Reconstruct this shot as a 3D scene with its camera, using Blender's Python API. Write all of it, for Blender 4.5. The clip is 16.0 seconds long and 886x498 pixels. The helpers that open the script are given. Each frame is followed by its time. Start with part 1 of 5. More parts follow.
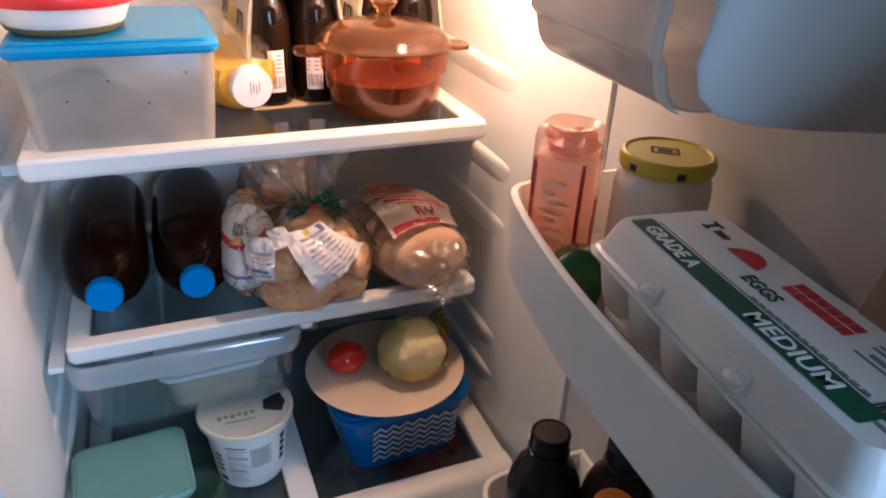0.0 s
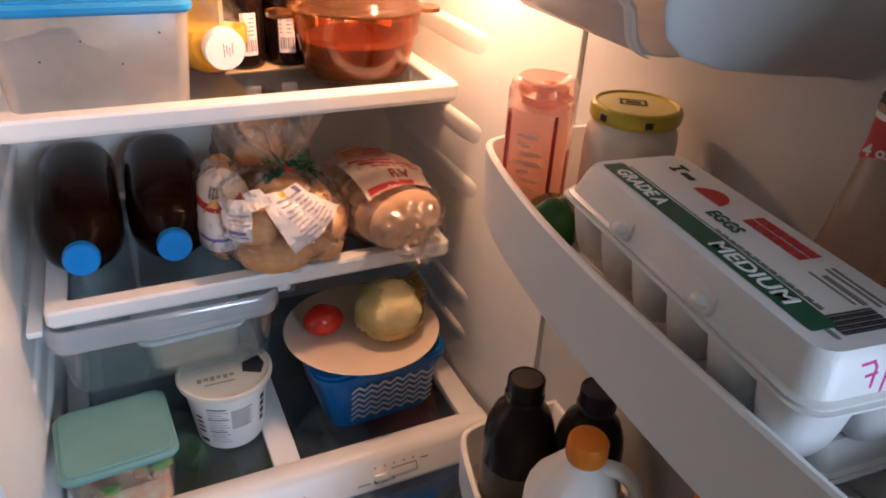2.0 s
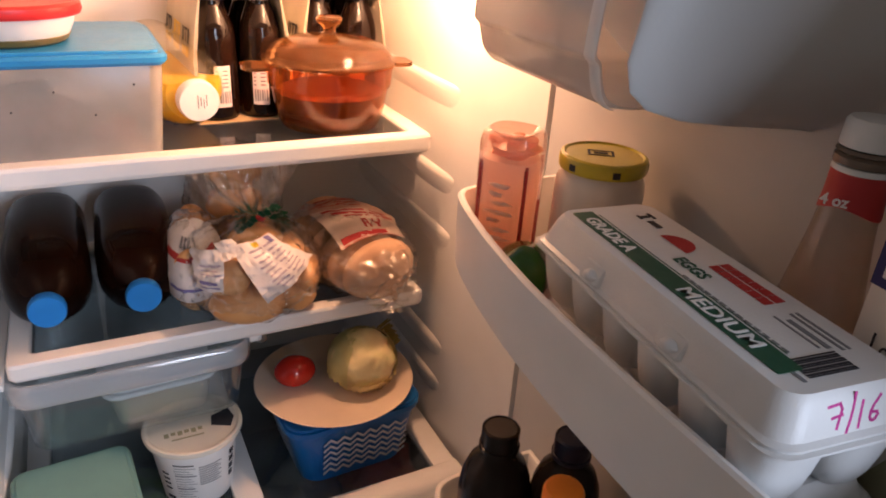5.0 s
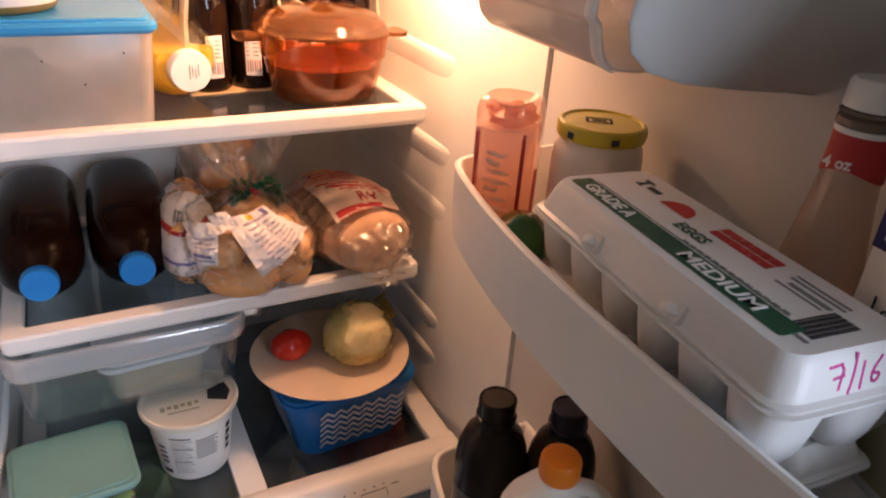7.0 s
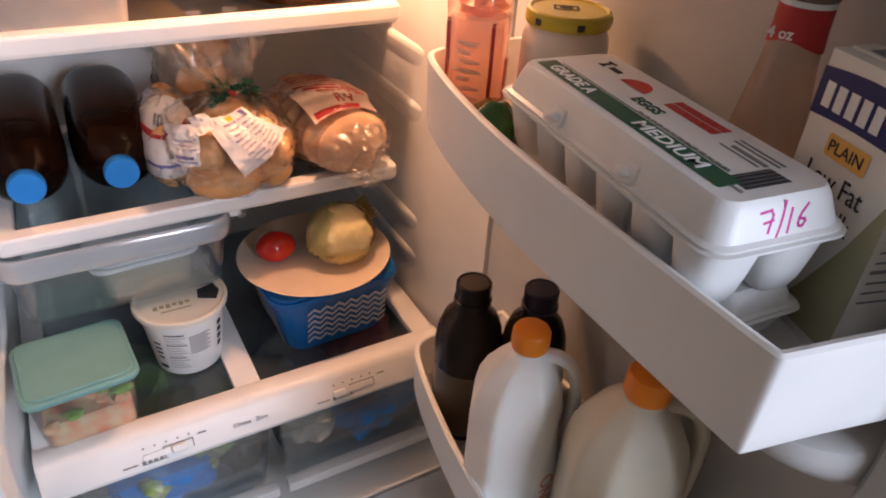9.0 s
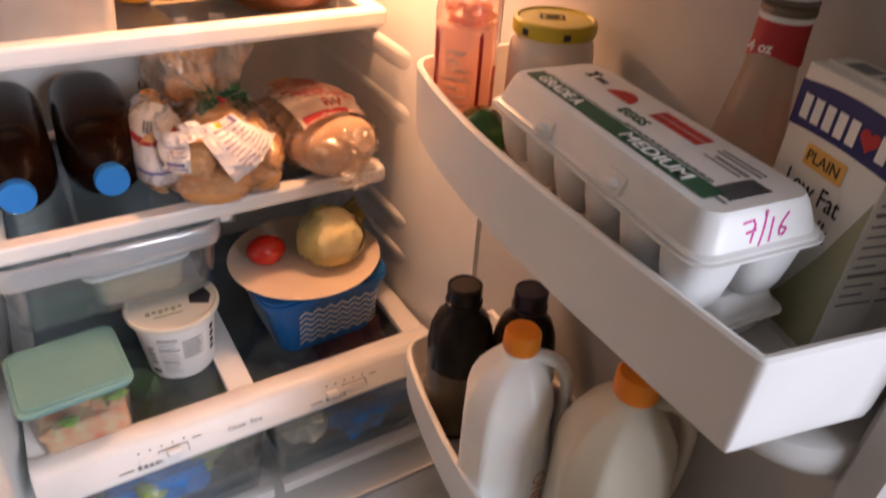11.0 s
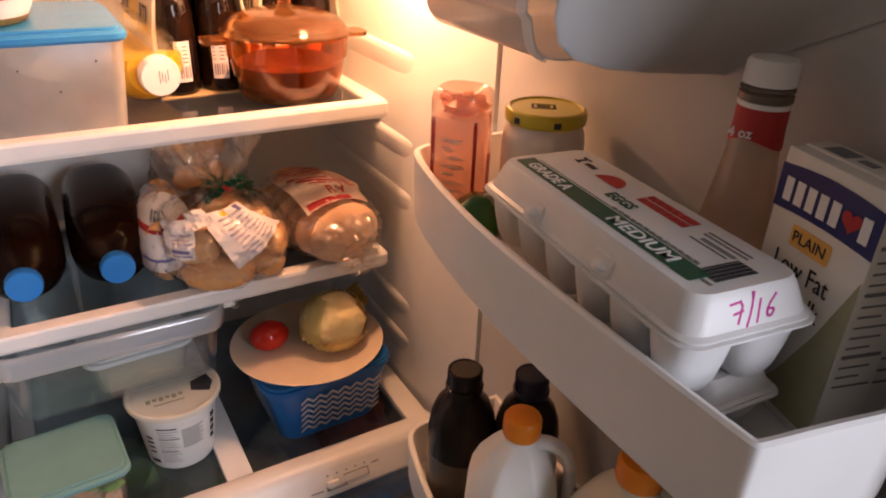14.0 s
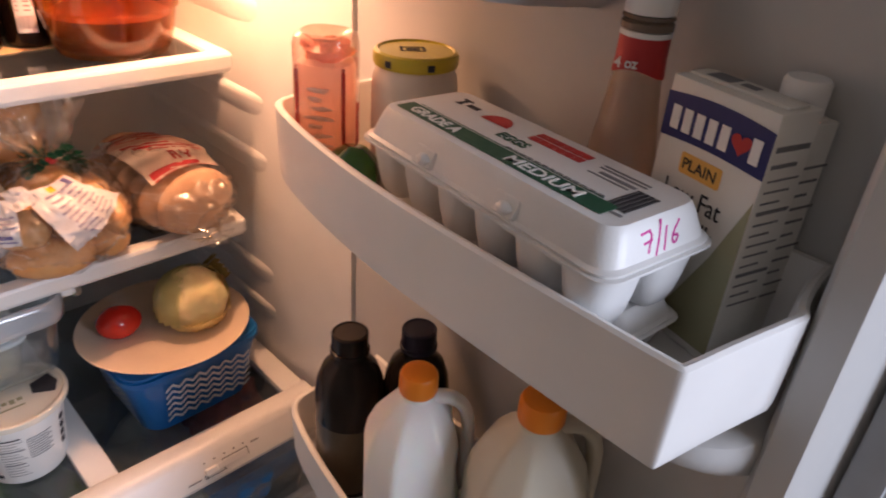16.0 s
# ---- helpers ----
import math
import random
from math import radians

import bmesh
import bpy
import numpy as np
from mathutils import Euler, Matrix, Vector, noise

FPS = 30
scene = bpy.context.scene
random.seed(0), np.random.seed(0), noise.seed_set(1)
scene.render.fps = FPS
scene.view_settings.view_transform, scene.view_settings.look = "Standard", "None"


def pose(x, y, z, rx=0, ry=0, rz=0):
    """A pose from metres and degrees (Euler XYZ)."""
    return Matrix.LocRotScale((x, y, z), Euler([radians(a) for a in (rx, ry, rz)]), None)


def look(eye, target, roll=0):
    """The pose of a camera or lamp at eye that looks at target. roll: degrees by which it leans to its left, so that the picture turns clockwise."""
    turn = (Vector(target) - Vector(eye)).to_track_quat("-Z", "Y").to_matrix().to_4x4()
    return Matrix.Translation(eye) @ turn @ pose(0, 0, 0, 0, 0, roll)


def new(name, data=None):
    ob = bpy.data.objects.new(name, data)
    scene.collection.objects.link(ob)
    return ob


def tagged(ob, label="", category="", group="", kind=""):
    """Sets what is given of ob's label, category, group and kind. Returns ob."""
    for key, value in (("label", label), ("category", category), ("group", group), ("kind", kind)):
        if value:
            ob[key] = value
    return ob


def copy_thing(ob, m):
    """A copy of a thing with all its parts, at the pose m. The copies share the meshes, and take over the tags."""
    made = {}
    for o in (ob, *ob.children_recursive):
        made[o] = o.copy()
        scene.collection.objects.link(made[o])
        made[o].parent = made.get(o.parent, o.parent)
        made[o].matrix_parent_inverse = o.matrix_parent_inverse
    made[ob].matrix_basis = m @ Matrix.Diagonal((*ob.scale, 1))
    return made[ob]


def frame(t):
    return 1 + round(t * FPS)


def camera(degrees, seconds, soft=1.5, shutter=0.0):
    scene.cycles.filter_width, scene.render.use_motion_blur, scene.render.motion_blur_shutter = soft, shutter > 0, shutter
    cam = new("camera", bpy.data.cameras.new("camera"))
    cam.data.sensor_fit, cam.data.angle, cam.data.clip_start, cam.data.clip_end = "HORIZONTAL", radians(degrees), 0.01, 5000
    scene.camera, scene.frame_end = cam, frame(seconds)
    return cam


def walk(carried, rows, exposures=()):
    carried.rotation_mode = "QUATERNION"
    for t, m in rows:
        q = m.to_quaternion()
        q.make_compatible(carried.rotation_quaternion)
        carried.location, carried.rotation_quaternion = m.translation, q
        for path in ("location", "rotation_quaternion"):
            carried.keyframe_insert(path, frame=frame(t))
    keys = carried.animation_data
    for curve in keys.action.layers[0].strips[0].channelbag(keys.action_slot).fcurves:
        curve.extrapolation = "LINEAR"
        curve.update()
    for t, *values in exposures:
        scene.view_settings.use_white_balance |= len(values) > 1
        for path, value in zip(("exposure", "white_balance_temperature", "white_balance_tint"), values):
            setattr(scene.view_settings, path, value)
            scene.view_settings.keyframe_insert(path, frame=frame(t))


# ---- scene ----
cam = camera(64.7, 16.0, 1.9, 0.4)
PATH = [
    (0, (-0.45, -0.904, 0.598), (0.241, 0.716, -0.349), 2.7),
    (0.5, (-0.468, -0.911, 0.596), (0.257, 0.667, -0.397), 3.0),
    (1, (-0.483, -0.923, 0.586), (0.266, 0.622, -0.44), 3.6),
    (1.5, (-0.479, -0.926, 0.586), (0.275, 0.609, -0.45), 3.4),
    (2, (-0.474, -0.931, 0.585), (0.294, 0.623, -0.413), 3.3),
    (2.5, (-0.474, -0.936, 0.585), (0.314, 0.634, -0.37), 3.5),
    (3, (-0.476, -0.939, 0.587), (0.337, 0.642, -0.329), 3.6),
    (3.5, (-0.478, -0.942, 0.585), (0.357, 0.648, -0.297), 3.8),
    (4, (-0.478, -0.941, 0.586), (0.373, 0.646, -0.284), 4.0),
    (6.5, (-0.471, -0.928, 0.582), (0.395, 0.651, -0.288), 3.8),
    (7, (-0.477, -0.933, 0.574), (0.388, 0.618, -0.347), 4.1),
    (7.5, (-0.486, -0.947, 0.559), (0.381, 0.557, -0.435), 4.6),
    (8, (-0.496, -0.954, 0.565), (0.373, 0.488, -0.514), 3.9),
    (8.5, (-0.495, -0.97, 0.563), (0.372, 0.459, -0.536), 3.8),
    (10.8, (-0.496, -0.995, 0.573), (0.366, 0.37, -0.608), 4.2),
    (11, (-0.506, -0.984, 0.582), (0.392, 0.405, -0.543), 3.9),
    (11.5, (-0.502, -0.987, 0.586), (0.431, 0.508, -0.36), 3.1),
    (12, (-0.499, -0.985, 0.598), (0.454, 0.552, -0.256), 2.1),
    (12.5, (-0.497, -0.988, 0.598), (0.459, 0.561, -0.229), 2.0),
    (13, (-0.496, -0.991, 0.595), (0.454, 0.557, -0.243), 2.2),
    (13.5, (-0.49, -0.993, 0.589), (0.442, 0.547, -0.284), 2.3),
    (14, (-0.494, -0.995, 0.586), (0.429, 0.52, -0.337), 2.5),
    (14.5, (-0.497, -0.995, 0.583), (0.418, 0.499, -0.381), 2.4),
    (15, (-0.504, -0.986, 0.583), (0.465, 0.454, -0.41), 2.6),
    (15.5, (-0.516, -0.968, 0.579), (0.586, 0.367, -0.422), 3.6),
    (16, (-0.508, -0.947, 0.561), (0.739, 0.255, -0.439), 4.5),
]
# the white balance settles as the shot begins
WB = [(0.0, -0.64, 4500, 2), (1.0, -0.58, 4850, 7), (2.0, -0.47, 5350, 10), (3.0, -0.50, 5800, 13), (4.0, -0.52, 5850, 15), (7.0, -0.46, 5950, 16), (8.5, -0.20, 5950, 17), (11.0, -0.08, 6400, 19), (12.5, -0.40, 6650, 21), (14.0, -0.48, 6550, 21), (16.0, -0.17, 6050, 19)]
walk(cam, [(t, look(eye, target, roll)) for t, eye, target, roll in PATH], WB)

# ---- light ----
world = bpy.data.worlds.new("world")
world.use_nodes = True
world.node_tree.nodes["Background"].inputs[0].default_value = (0.55, 0.68, 0.9, 1)
world.node_tree.nodes["Background"].inputs[1].default_value = 0.08
scene.world = world


def lamp(name, kind, power, colour, m, **more):
    data = bpy.data.lights.new(name, kind)
    data.energy, data.color = power, colour
    for key, value in more.items():
        if key == "size":
            data.shape, data.size = "RECTANGLE", value
        elif key == "size_y":
            data.size_y = value
        elif key == "radius":
            data.shadow_soft_size = value
    ob = new(name, data)
    ob.matrix_world = m
    return ob


BULB = (-0.075, -0.040, 0.572)
lamp("bulb_light", "POINT", 13.0, (1.0, 0.485, 0.225), pose(*BULB), radius=0.022)
# daylight entering by the kitchen window behind the viewer
lamp("window_light", "AREA", 92.0, (0.84, 0.91, 1.0), look((0.55, -3.3, 0.95), (-0.3, 0, 0.1)), size=1.5, size_y=1.1)

# ---- materials ----


def mat(name, colour, rough=0.5, metal=0.0, trans=0.0, ior=1.45, vary=0.08, scale=20.0, bump=0.0, bump_scale=120.0,
        coat=0.0, sss=0.0, translucent=0.0, spread=None):
    m = bpy.data.materials.new(name)
    m.use_nodes = True
    nt = m.node_tree
    b = nt.nodes["Principled BSDF"]
    b.inputs["Roughness"].default_value = rough
    b.inputs["Metallic"].default_value = metal
    b.inputs["Transmission Weight"].default_value = trans
    b.inputs["IOR"].default_value = ior
    b.inputs["Coat Weight"].default_value = coat
    if sss:
        b.inputs["Subsurface Weight"].default_value = sss
        b.inputs["Subsurface Radius"].default_value = (0.02, 0.012, 0.008)
        b.inputs["Subsurface Scale"].default_value = 0.5
    tc = nt.nodes.new("ShaderNodeTexCoord")
    n1 = nt.nodes.new("ShaderNodeTexNoise")
    n1.inputs["Scale"].default_value = scale
    n1.inputs["Detail"].default_value = 6
    nt.links.new(tc.outputs["Object"], n1.inputs["Vector"])
    ramp = nt.nodes.new("ShaderNodeValToRGB")
    ramp.color_ramp.elements[0].position, ramp.color_ramp.elements[1].position = 0.3, 0.7
    c = Vector(colour)
    lo = Vector(spread) if spread else c * (1 - vary)
    ramp.color_ramp.elements[0].color = (*lo, 1)
    ramp.color_ramp.elements[1].color = (*[min(1, v) for v in (c if spread else c * (1 + vary * 0.6))], 1)
    nt.links.new(n1.outputs["Fac"], ramp.inputs["Fac"])
    nt.links.new(ramp.outputs["Color"], b.inputs["Base Color"])
    # fine wear in the gloss
    n3 = nt.nodes.new("ShaderNodeTexNoise")
    n3.inputs["Scale"].default_value = scale * 6
    n3.inputs["Detail"].default_value = 4
    nt.links.new(tc.outputs["Object"], n3.inputs["Vector"])
    mr = nt.nodes.new("ShaderNodeMapRange")
    mr.inputs["To Min"].default_value, mr.inputs["To Max"].default_value = max(0.0, rough * 0.8), min(1, rough * 1.25)
    nt.links.new(n3.outputs["Fac"], mr.inputs["Value"])
    nt.links.new(mr.outputs["Result"], b.inputs["Roughness"])
    if bump:
        n2 = nt.nodes.new("ShaderNodeTexNoise")
        n2.inputs["Scale"].default_value = bump_scale
        n2.inputs["Detail"].default_value = 5
        nt.links.new(tc.outputs["Object"], n2.inputs["Vector"])
        bp = nt.nodes.new("ShaderNodeBump")
        bp.inputs["Strength"].default_value = bump
        bp.inputs["Distance"].default_value = 0.002
        nt.links.new(n2.outputs["Fac"], bp.inputs["Height"])
        nt.links.new(bp.outputs["Normal"], b.inputs["Normal"])
    if translucent:
        out = nt.nodes["Material Output"]
        tr = nt.nodes.new("ShaderNodeBsdfTranslucent")
        tr.inputs["Color"].default_value = (*colour, 1)
        mix = nt.nodes.new("ShaderNodeMixShader")
        mix.inputs["Fac"].default_value = translucent
        nt.links.new(b.outputs[0], mix.inputs[1])
        nt.links.new(tr.outputs[0], mix.inputs[2])
        nt.links.new(mix.outputs[0], out.inputs["Surface"])
    return m


def film(name, tint, gloss=0.9, rough=0.08, haze=0.0, haze_colour=(0.8, 0.8, 0.8), bump=0.0, bump_scale=60.0):
    """Thin clear plastic: mostly let through, with a glossy skin and some milky haze."""
    m = bpy.data.materials.new(name)
    m.use_nodes = True
    nt = m.node_tree
    nt.nodes.remove(nt.nodes["Principled BSDF"])
    out = nt.nodes["Material Output"]
    tp = nt.nodes.new("ShaderNodeBsdfTransparent")
    tp.inputs["Color"].default_value = (*tint, 1)
    gl = nt.nodes.new("ShaderNodeBsdfGlossy")
    gl.inputs["Roughness"].default_value = rough
    df = nt.nodes.new("ShaderNodeBsdfDiffuse")
    df.inputs["Color"].default_value = (*haze_colour, 1)
    tl = nt.nodes.new("ShaderNodeBsdfTranslucent")
    tl.inputs["Color"].default_value = (*haze_colour, 1)
    both = nt.nodes.new("ShaderNodeMixShader")
    both.inputs["Fac"].default_value = 0.5
    nt.links.new(df.outputs[0], both.inputs[1])
    nt.links.new(tl.outputs[0], both.inputs[2])
    tc = nt.nodes.new("ShaderNodeTexCoord")
    nz = nt.nodes.new("ShaderNodeTexNoise")
    nz.inputs["Scale"].default_value = bump_scale
    nz.inputs["Detail"].default_value = 4
    nt.links.new(tc.outputs["Object"], nz.inputs["Vector"])
    hz = nt.nodes.new("ShaderNodeMapRange")
    hz.inputs["To Min"].default_value, hz.inputs["To Max"].default_value = haze * 0.75, haze * 1.25
    nt.links.new(nz.outputs["Fac"], hz.inputs["Value"])
    m1 = nt.nodes.new("ShaderNodeMixShader")
    nt.links.new(hz.outputs["Result"], m1.inputs["Fac"])
    nt.links.new(tp.outputs[0], m1.inputs[1])
    nt.links.new(both.outputs[0], m1.inputs[2])
    fr = nt.nodes.new("ShaderNodeLayerWeight")
    fr.inputs["Blend"].default_value = 0.5
    pw = nt.nodes.new("ShaderNodeMath")
    pw.operation = "POWER"
    pw.inputs[1].default_value = 4.0
    nt.links.new(fr.outputs["Facing"], pw.inputs[0])
    mu = nt.nodes.new("ShaderNodeMath")
    mu.operation = "MULTIPLY_ADD"
    mu.inputs[1].default_value = 0.42 * gloss
    mu.inputs[2].default_value = 0.035 * gloss
    mu.use_clamp = True
    nt.links.new(pw.outputs[0], mu.inputs[0])
    m2 = nt.nodes.new("ShaderNodeMixShader")
    nt.links.new(mu.outputs[0], m2.inputs["Fac"])
    nt.links.new(m1.outputs[0], m2.inputs[1])
    nt.links.new(gl.outputs[0], m2.inputs[2])
    nt.links.new(m2.outputs[0], out.inputs["Surface"])
    if bump:
        bp = nt.nodes.new("ShaderNodeBump")
        bp.inputs["Strength"].default_value = bump
        bp.inputs["Distance"].default_value = 0.004
        nt.links.new(nz.outputs["Fac"], bp.inputs["Height"])
        nt.links.new(bp.outputs["Normal"], gl.inputs["Normal"])
        nt.links.new(bp.outputs["Normal"], fr.inputs["Normal"])
    return m


LINER = mat("liner_plastic", (0.86, 0.85, 0.82), 0.38, vary=0.04, scale=9, bump=0.05, bump_scale=300)
TRIM = mat("trim_plastic", (0.84, 0.83, 0.81), 0.33, vary=0.04, scale=14, bump=0.04, bump_scale=300)
# white door plastic, greyed so the panel's shade is partly in the colour
DOORP_SHADED = mat("shaded_door_plastic", (0.56, 0.56, 0.55), 0.42, vary=0.05, scale=7, bump=0.06, bump_scale=260)
BINP = mat("bin_plastic", (0.80, 0.80, 0.79), 0.33, vary=0.04, scale=10, bump=0.04, bump_scale=250)
ENAMEL = mat("white_enamel", (0.75, 0.75, 0.74), 0.3, vary=0.04, bump=0.15, bump_scale=500)
GASKET = mat("grey_gasket", (0.35, 0.36, 0.37), 0.6, bump=0.1)
GLASS = film("shelf_glass", (0.70, 0.74, 0.76), 1.8, 0.07, 0.10, (0.30, 0.34, 0.38), bump_scale=14)
CLEAR = film("clear_plastic", (0.88, 0.92, 0.93), 3.6, 0.10, 0.045, (0.78, 0.83, 0.86), bump_scale=12)
FROSTCOVER = film("frosted_cover", (0.88, 0.86, 0.84), 1.4, 0.12, 0.72, (0.78, 0.75, 0.72), bump_scale=8)
TUPPER = film("milky_plastic", (0.9, 0.88, 0.85), 0.9, 0.22, 0.36, (0.80, 0.76, 0.70), bump_scale=18)
BAG = film("bag_film", (0.98, 0.97, 0.95), 4.2, 0.09, 0.035, (0.85, 0.80, 0.75), 0.9, 38)
BLUELID = mat("blue_lid", (0.03, 0.27, 0.62), 0.35, bump=0.05)
REDLID = mat("red_lid", (0.62, 0.03, 0.03), 0.35, bump=0.05)
MINT = mat("mint_lid", (0.16, 0.32, 0.30), 0.42, vary=0.06, bump=0.06)
CAPBLUE = mat("blue_cap", (0.02, 0.22, 0.66), 0.38)
CAPWHITE = mat("white_cap", (0.85, 0.84, 0.82), 0.4)
ORANGE = mat("orange_cap", (0.85, 0.24, 0.01), 0.38, bump=0.04)
BROWNPET = mat("brown_plastic", (0.016, 0.005, 0.0022), 0.12, spread=(0.004, 0.0016, 0.001), scale=9, ior=1.28, coat=0.16)
COLA = mat("brown_syrup", (0.02, 0.007, 0.003), 0.15, vary=0.2)
DARKGLASS = mat("dark_glass", (0.012, 0.006, 0.004), 0.06, vary=0.2, ior=1.4)
AMBER = film("amber_glass", (0.86, 0.50, 0.22), 1.6, 0.05, 0.09, (0.60, 0.24, 0.06), bump_scale=10)
AMBERLID = mat("amber_glass_lid", (0.42, 0.19, 0.06), 0.09, trans=0.92, ior=1.3, vary=0.06)
STEW = mat("stew", (0.11, 0.032, 0.012), 0.5, spread=(0.045, 0.014, 0.006), scale=28, bump=0.6, bump_scale=40)
JUICE = mat("orange_juice", (1.0, 0.68, 0.01), 0.3, vary=0.04, translucent=0.3)
PET = film("clear_bottle", (0.97, 0.93, 0.84), 2.2, 0.06, 0.08, (0.85, 0.74, 0.5))
CARD = mat("yellow_card", (0.68, 0.56, 0.30), 0.6, vary=0.1, bump=0.1)
WRAPCARD = mat("carrier_card", (0.60, 0.54, 0.42), 0.6, vary=0.08, bump=0.08)
CARDWHITE = mat("white_card", (0.78, 0.76, 0.70), 0.55, vary=0.05, bump=0.06)
CARDYEL = mat("card_print_yellow", (0.80, 0.55, 0.03), 0.55)
PRINTDARK = mat("dark_print", (0.03, 0.03, 0.035), 0.6)
PRINTGREY = mat("grey_print", (0.20, 0.20, 0.21), 0.6)
PRINTGREEN = mat("green_print", (0.018, 0.085, 0.045), 0.5)
PRINTRED = mat("red_print", (0.45, 0.03, 0.03), 0.5)
PRINTWHITE = mat("white_print", (0.82, 0.82, 0.8), 0.5)
PRINTORANGE = mat("orange_print", (0.75, 0.28, 0.12), 0.5)
PRINTBLUE = mat("navy_print", (0.015, 0.02, 0.12), 0.45)
PRINTOCHRE = mat("ochre_print", (0.80, 0.45, 0.10), 0.5)
PRINTOLIVE = mat("olive_print", (0.36, 0.34, 0.20), 0.5)
PEN = mat("magenta_ink", (0.62, 0.03, 0.30), 0.5)
STEEL = mat("cap_metal", (0.30, 0.28, 0.25), 0.35, 1.0)
FOAM = mat("white_foam", (0.80, 0.80, 0.79), 0.30, vary=0.04, scale=30, bump=0.14, bump_scale=420, translucent=0.12)
BREAD = mat("bread_crust", (0.76, 0.42, 0.17), 0.5, spread=(0.60, 0.27, 0.08), scale=16, bump=0.25, bump_scale=90)
RYE = mat("rye_bread", (0.64, 0.42, 0.27), 0.7, spread=(0.48, 0.29, 0.17), scale=22, bump=0.35, bump_scale=110)
BAGPRINT = mat("bag_print", (0.70, 0.66, 0.65), 0.3, vary=0.1, scale=30, bump=0.5, bump_scale=45)
BAGVIOLET = mat("bag_print_violet", (0.16, 0.14, 0.32), 0.35)
BAGFAINT = mat("bag_print_faint", (0.42, 0.37, 0.44), 0.4)
TIE = mat("green_tie", (0.01, 0.13, 0.06), 0.35, bump=0.3)
PLATE = mat("plate_glaze", (0.76, 0.62, 0.48), 0.22, vary=0.05, coat=0.4)
TOMATO = mat("tomato_skin", (0.55, 0.02, 0.01), 0.15, vary=0.15, scale=14, coat=0.5)
CABBAGE = mat("cabbage_leaf", (0.92, 0.80, 0.46), 0.4, spread=(0.86, 0.72, 0.36), scale=12, bump=0.3, bump_scale=55, sss=0.25)
BLUEBOX = mat("blue_tub", (0.010, 0.11, 0.43), 0.3, spread=(0.008, 0.15, 0.42), scale=7, trans=0.12)
TUBWHITE = mat("tub_white", (0.82, 0.81, 0.78), 0.36, vary=0.03)
TUBLID = mat("tub_lid", (0.76, 0.70, 0.58), 0.35, vary=0.05)
BUTTER = mat("butter", (0.78, 0.66, 0.32), 0.45, vary=0.05, sss=0.2)
SALAD = mat("salad", (0.70, 0.20, 0.08), 0.45, spread=(0.62, 0.52, 0.30), scale=48, bump=0.5, bump_scale=60)
LETTUCE = mat("lettuce", (0.30, 0.45, 0.05), 0.45, spread=(0.10, 0.24, 0.03), scale=30, bump=0.5, bump_scale=50)
MEAT = mat("leftovers", (0.20, 0.09, 0.055), 0.6, spread=(0.05, 0.028, 0.022), scale=24, bump=0.5, bump_scale=40)
PINKPET = film("pink_plastic", (1.0, 0.87, 0.79), 2.6, 0.08, 0.18, (0.95, 0.66, 0.54), 0.5, 40)
PINKFILL = mat("pink_filling", (0.95, 0.78, 0.68), 0.4, spread=(0.92, 0.66, 0.54), scale=22, bump=0.4, bump_scale=35, translucent=0.6)
JARLID = mat("yellow_lid", (0.50, 0.41, 0.02), 0.32, coat=0.3)
JARBODY = mat("mayo_jar", (0.66, 0.60, 0.52), 0.3, vary=0.05, coat=0.5)
PEPPER = mat("green_pepper", (0.03, 0.15, 0.01), 0.18, vary=0.2, coat=0.6)
KETCHGLASS = film("bottle_glass", (0.90, 0.85, 0.80), 1.7, 0.06, 0.30, (0.46, 0.33, 0.25), bump_scale=30)
KETCHUP = mat("ketchup", (0.30, 0.045, 0.012), 0.35, spread=(0.42, 0.10, 0.03), scale=30, bump=0.4)
MILKPLASTIC = mat("milk_plastic", (0.92, 0.90, 0.86), 0.38, vary=0.04, scale=14, bump=0.08, bump_scale=60, sss=0.3)
BLACKPET = mat("black_plastic", (0.018, 0.014, 0.012), 0.22, vary=0.2, scale=30)
NAVYCAP = mat("navy_cap", (0.012, 0.012, 0.03), 0.35)
COLLAR = mat("glass_collar", (0.16, 0.12, 0.09), 0.15, vary=0.15)
LIQUID = mat("brown_liquid", (0.085, 0.066, 0.042), 0.3, vary=0.2)
SACKBLUE = mat("blue_sack", (0.04, 0.27, 0.70), 0.35, bump=0.6, bump_scale=40)
SACKGREEN = mat("green_sack", (0.34, 0.50, 0.07), 0.35, spread=(0.5, 0.5, 0.35), scale=26, bump=0.6, bump_scale=40)
SACKBEIGE = mat("beige_sack", (0.78, 0.70, 0.58), 0.4, spread=(0.58, 0.50, 0.38), bump=0.6, bump_scale=40)
SACKRED = mat("red_sack", (0.72, 0.14, 0.09), 0.4, bump=0.6, bump_scale=40)
SACKDARK = mat("dark_sack", (0.04, 0.05, 0.04), 0.4, bump=0.6, bump_scale=40)
TILE = mat("kitchen_floor", (0.30, 0.25, 0.20), 0.5, vary=0.15, scale=3, bump=0.1)
PAINT = mat("wall_paint", (0.48, 0.40, 0.31), 0.8, vary=0.04, scale=2, bump=0.1)
EMPTYJUG = mat("empty_jug_plastic", (0.70, 0.64, 0.50), 0.34, spread=(0.60, 0.55, 0.44), scale=9, bump=0.08, bump_scale=50)
ZIGZAG = mat("zigzag_print", (0.46, 0.53, 0.60), 0.4)
RYEBAND = mat("rye_bag_band", (0.70, 0.58, 0.50), 0.3, spread=(0.58, 0.44, 0.36), scale=26, bump=0.5, bump_scale=45)
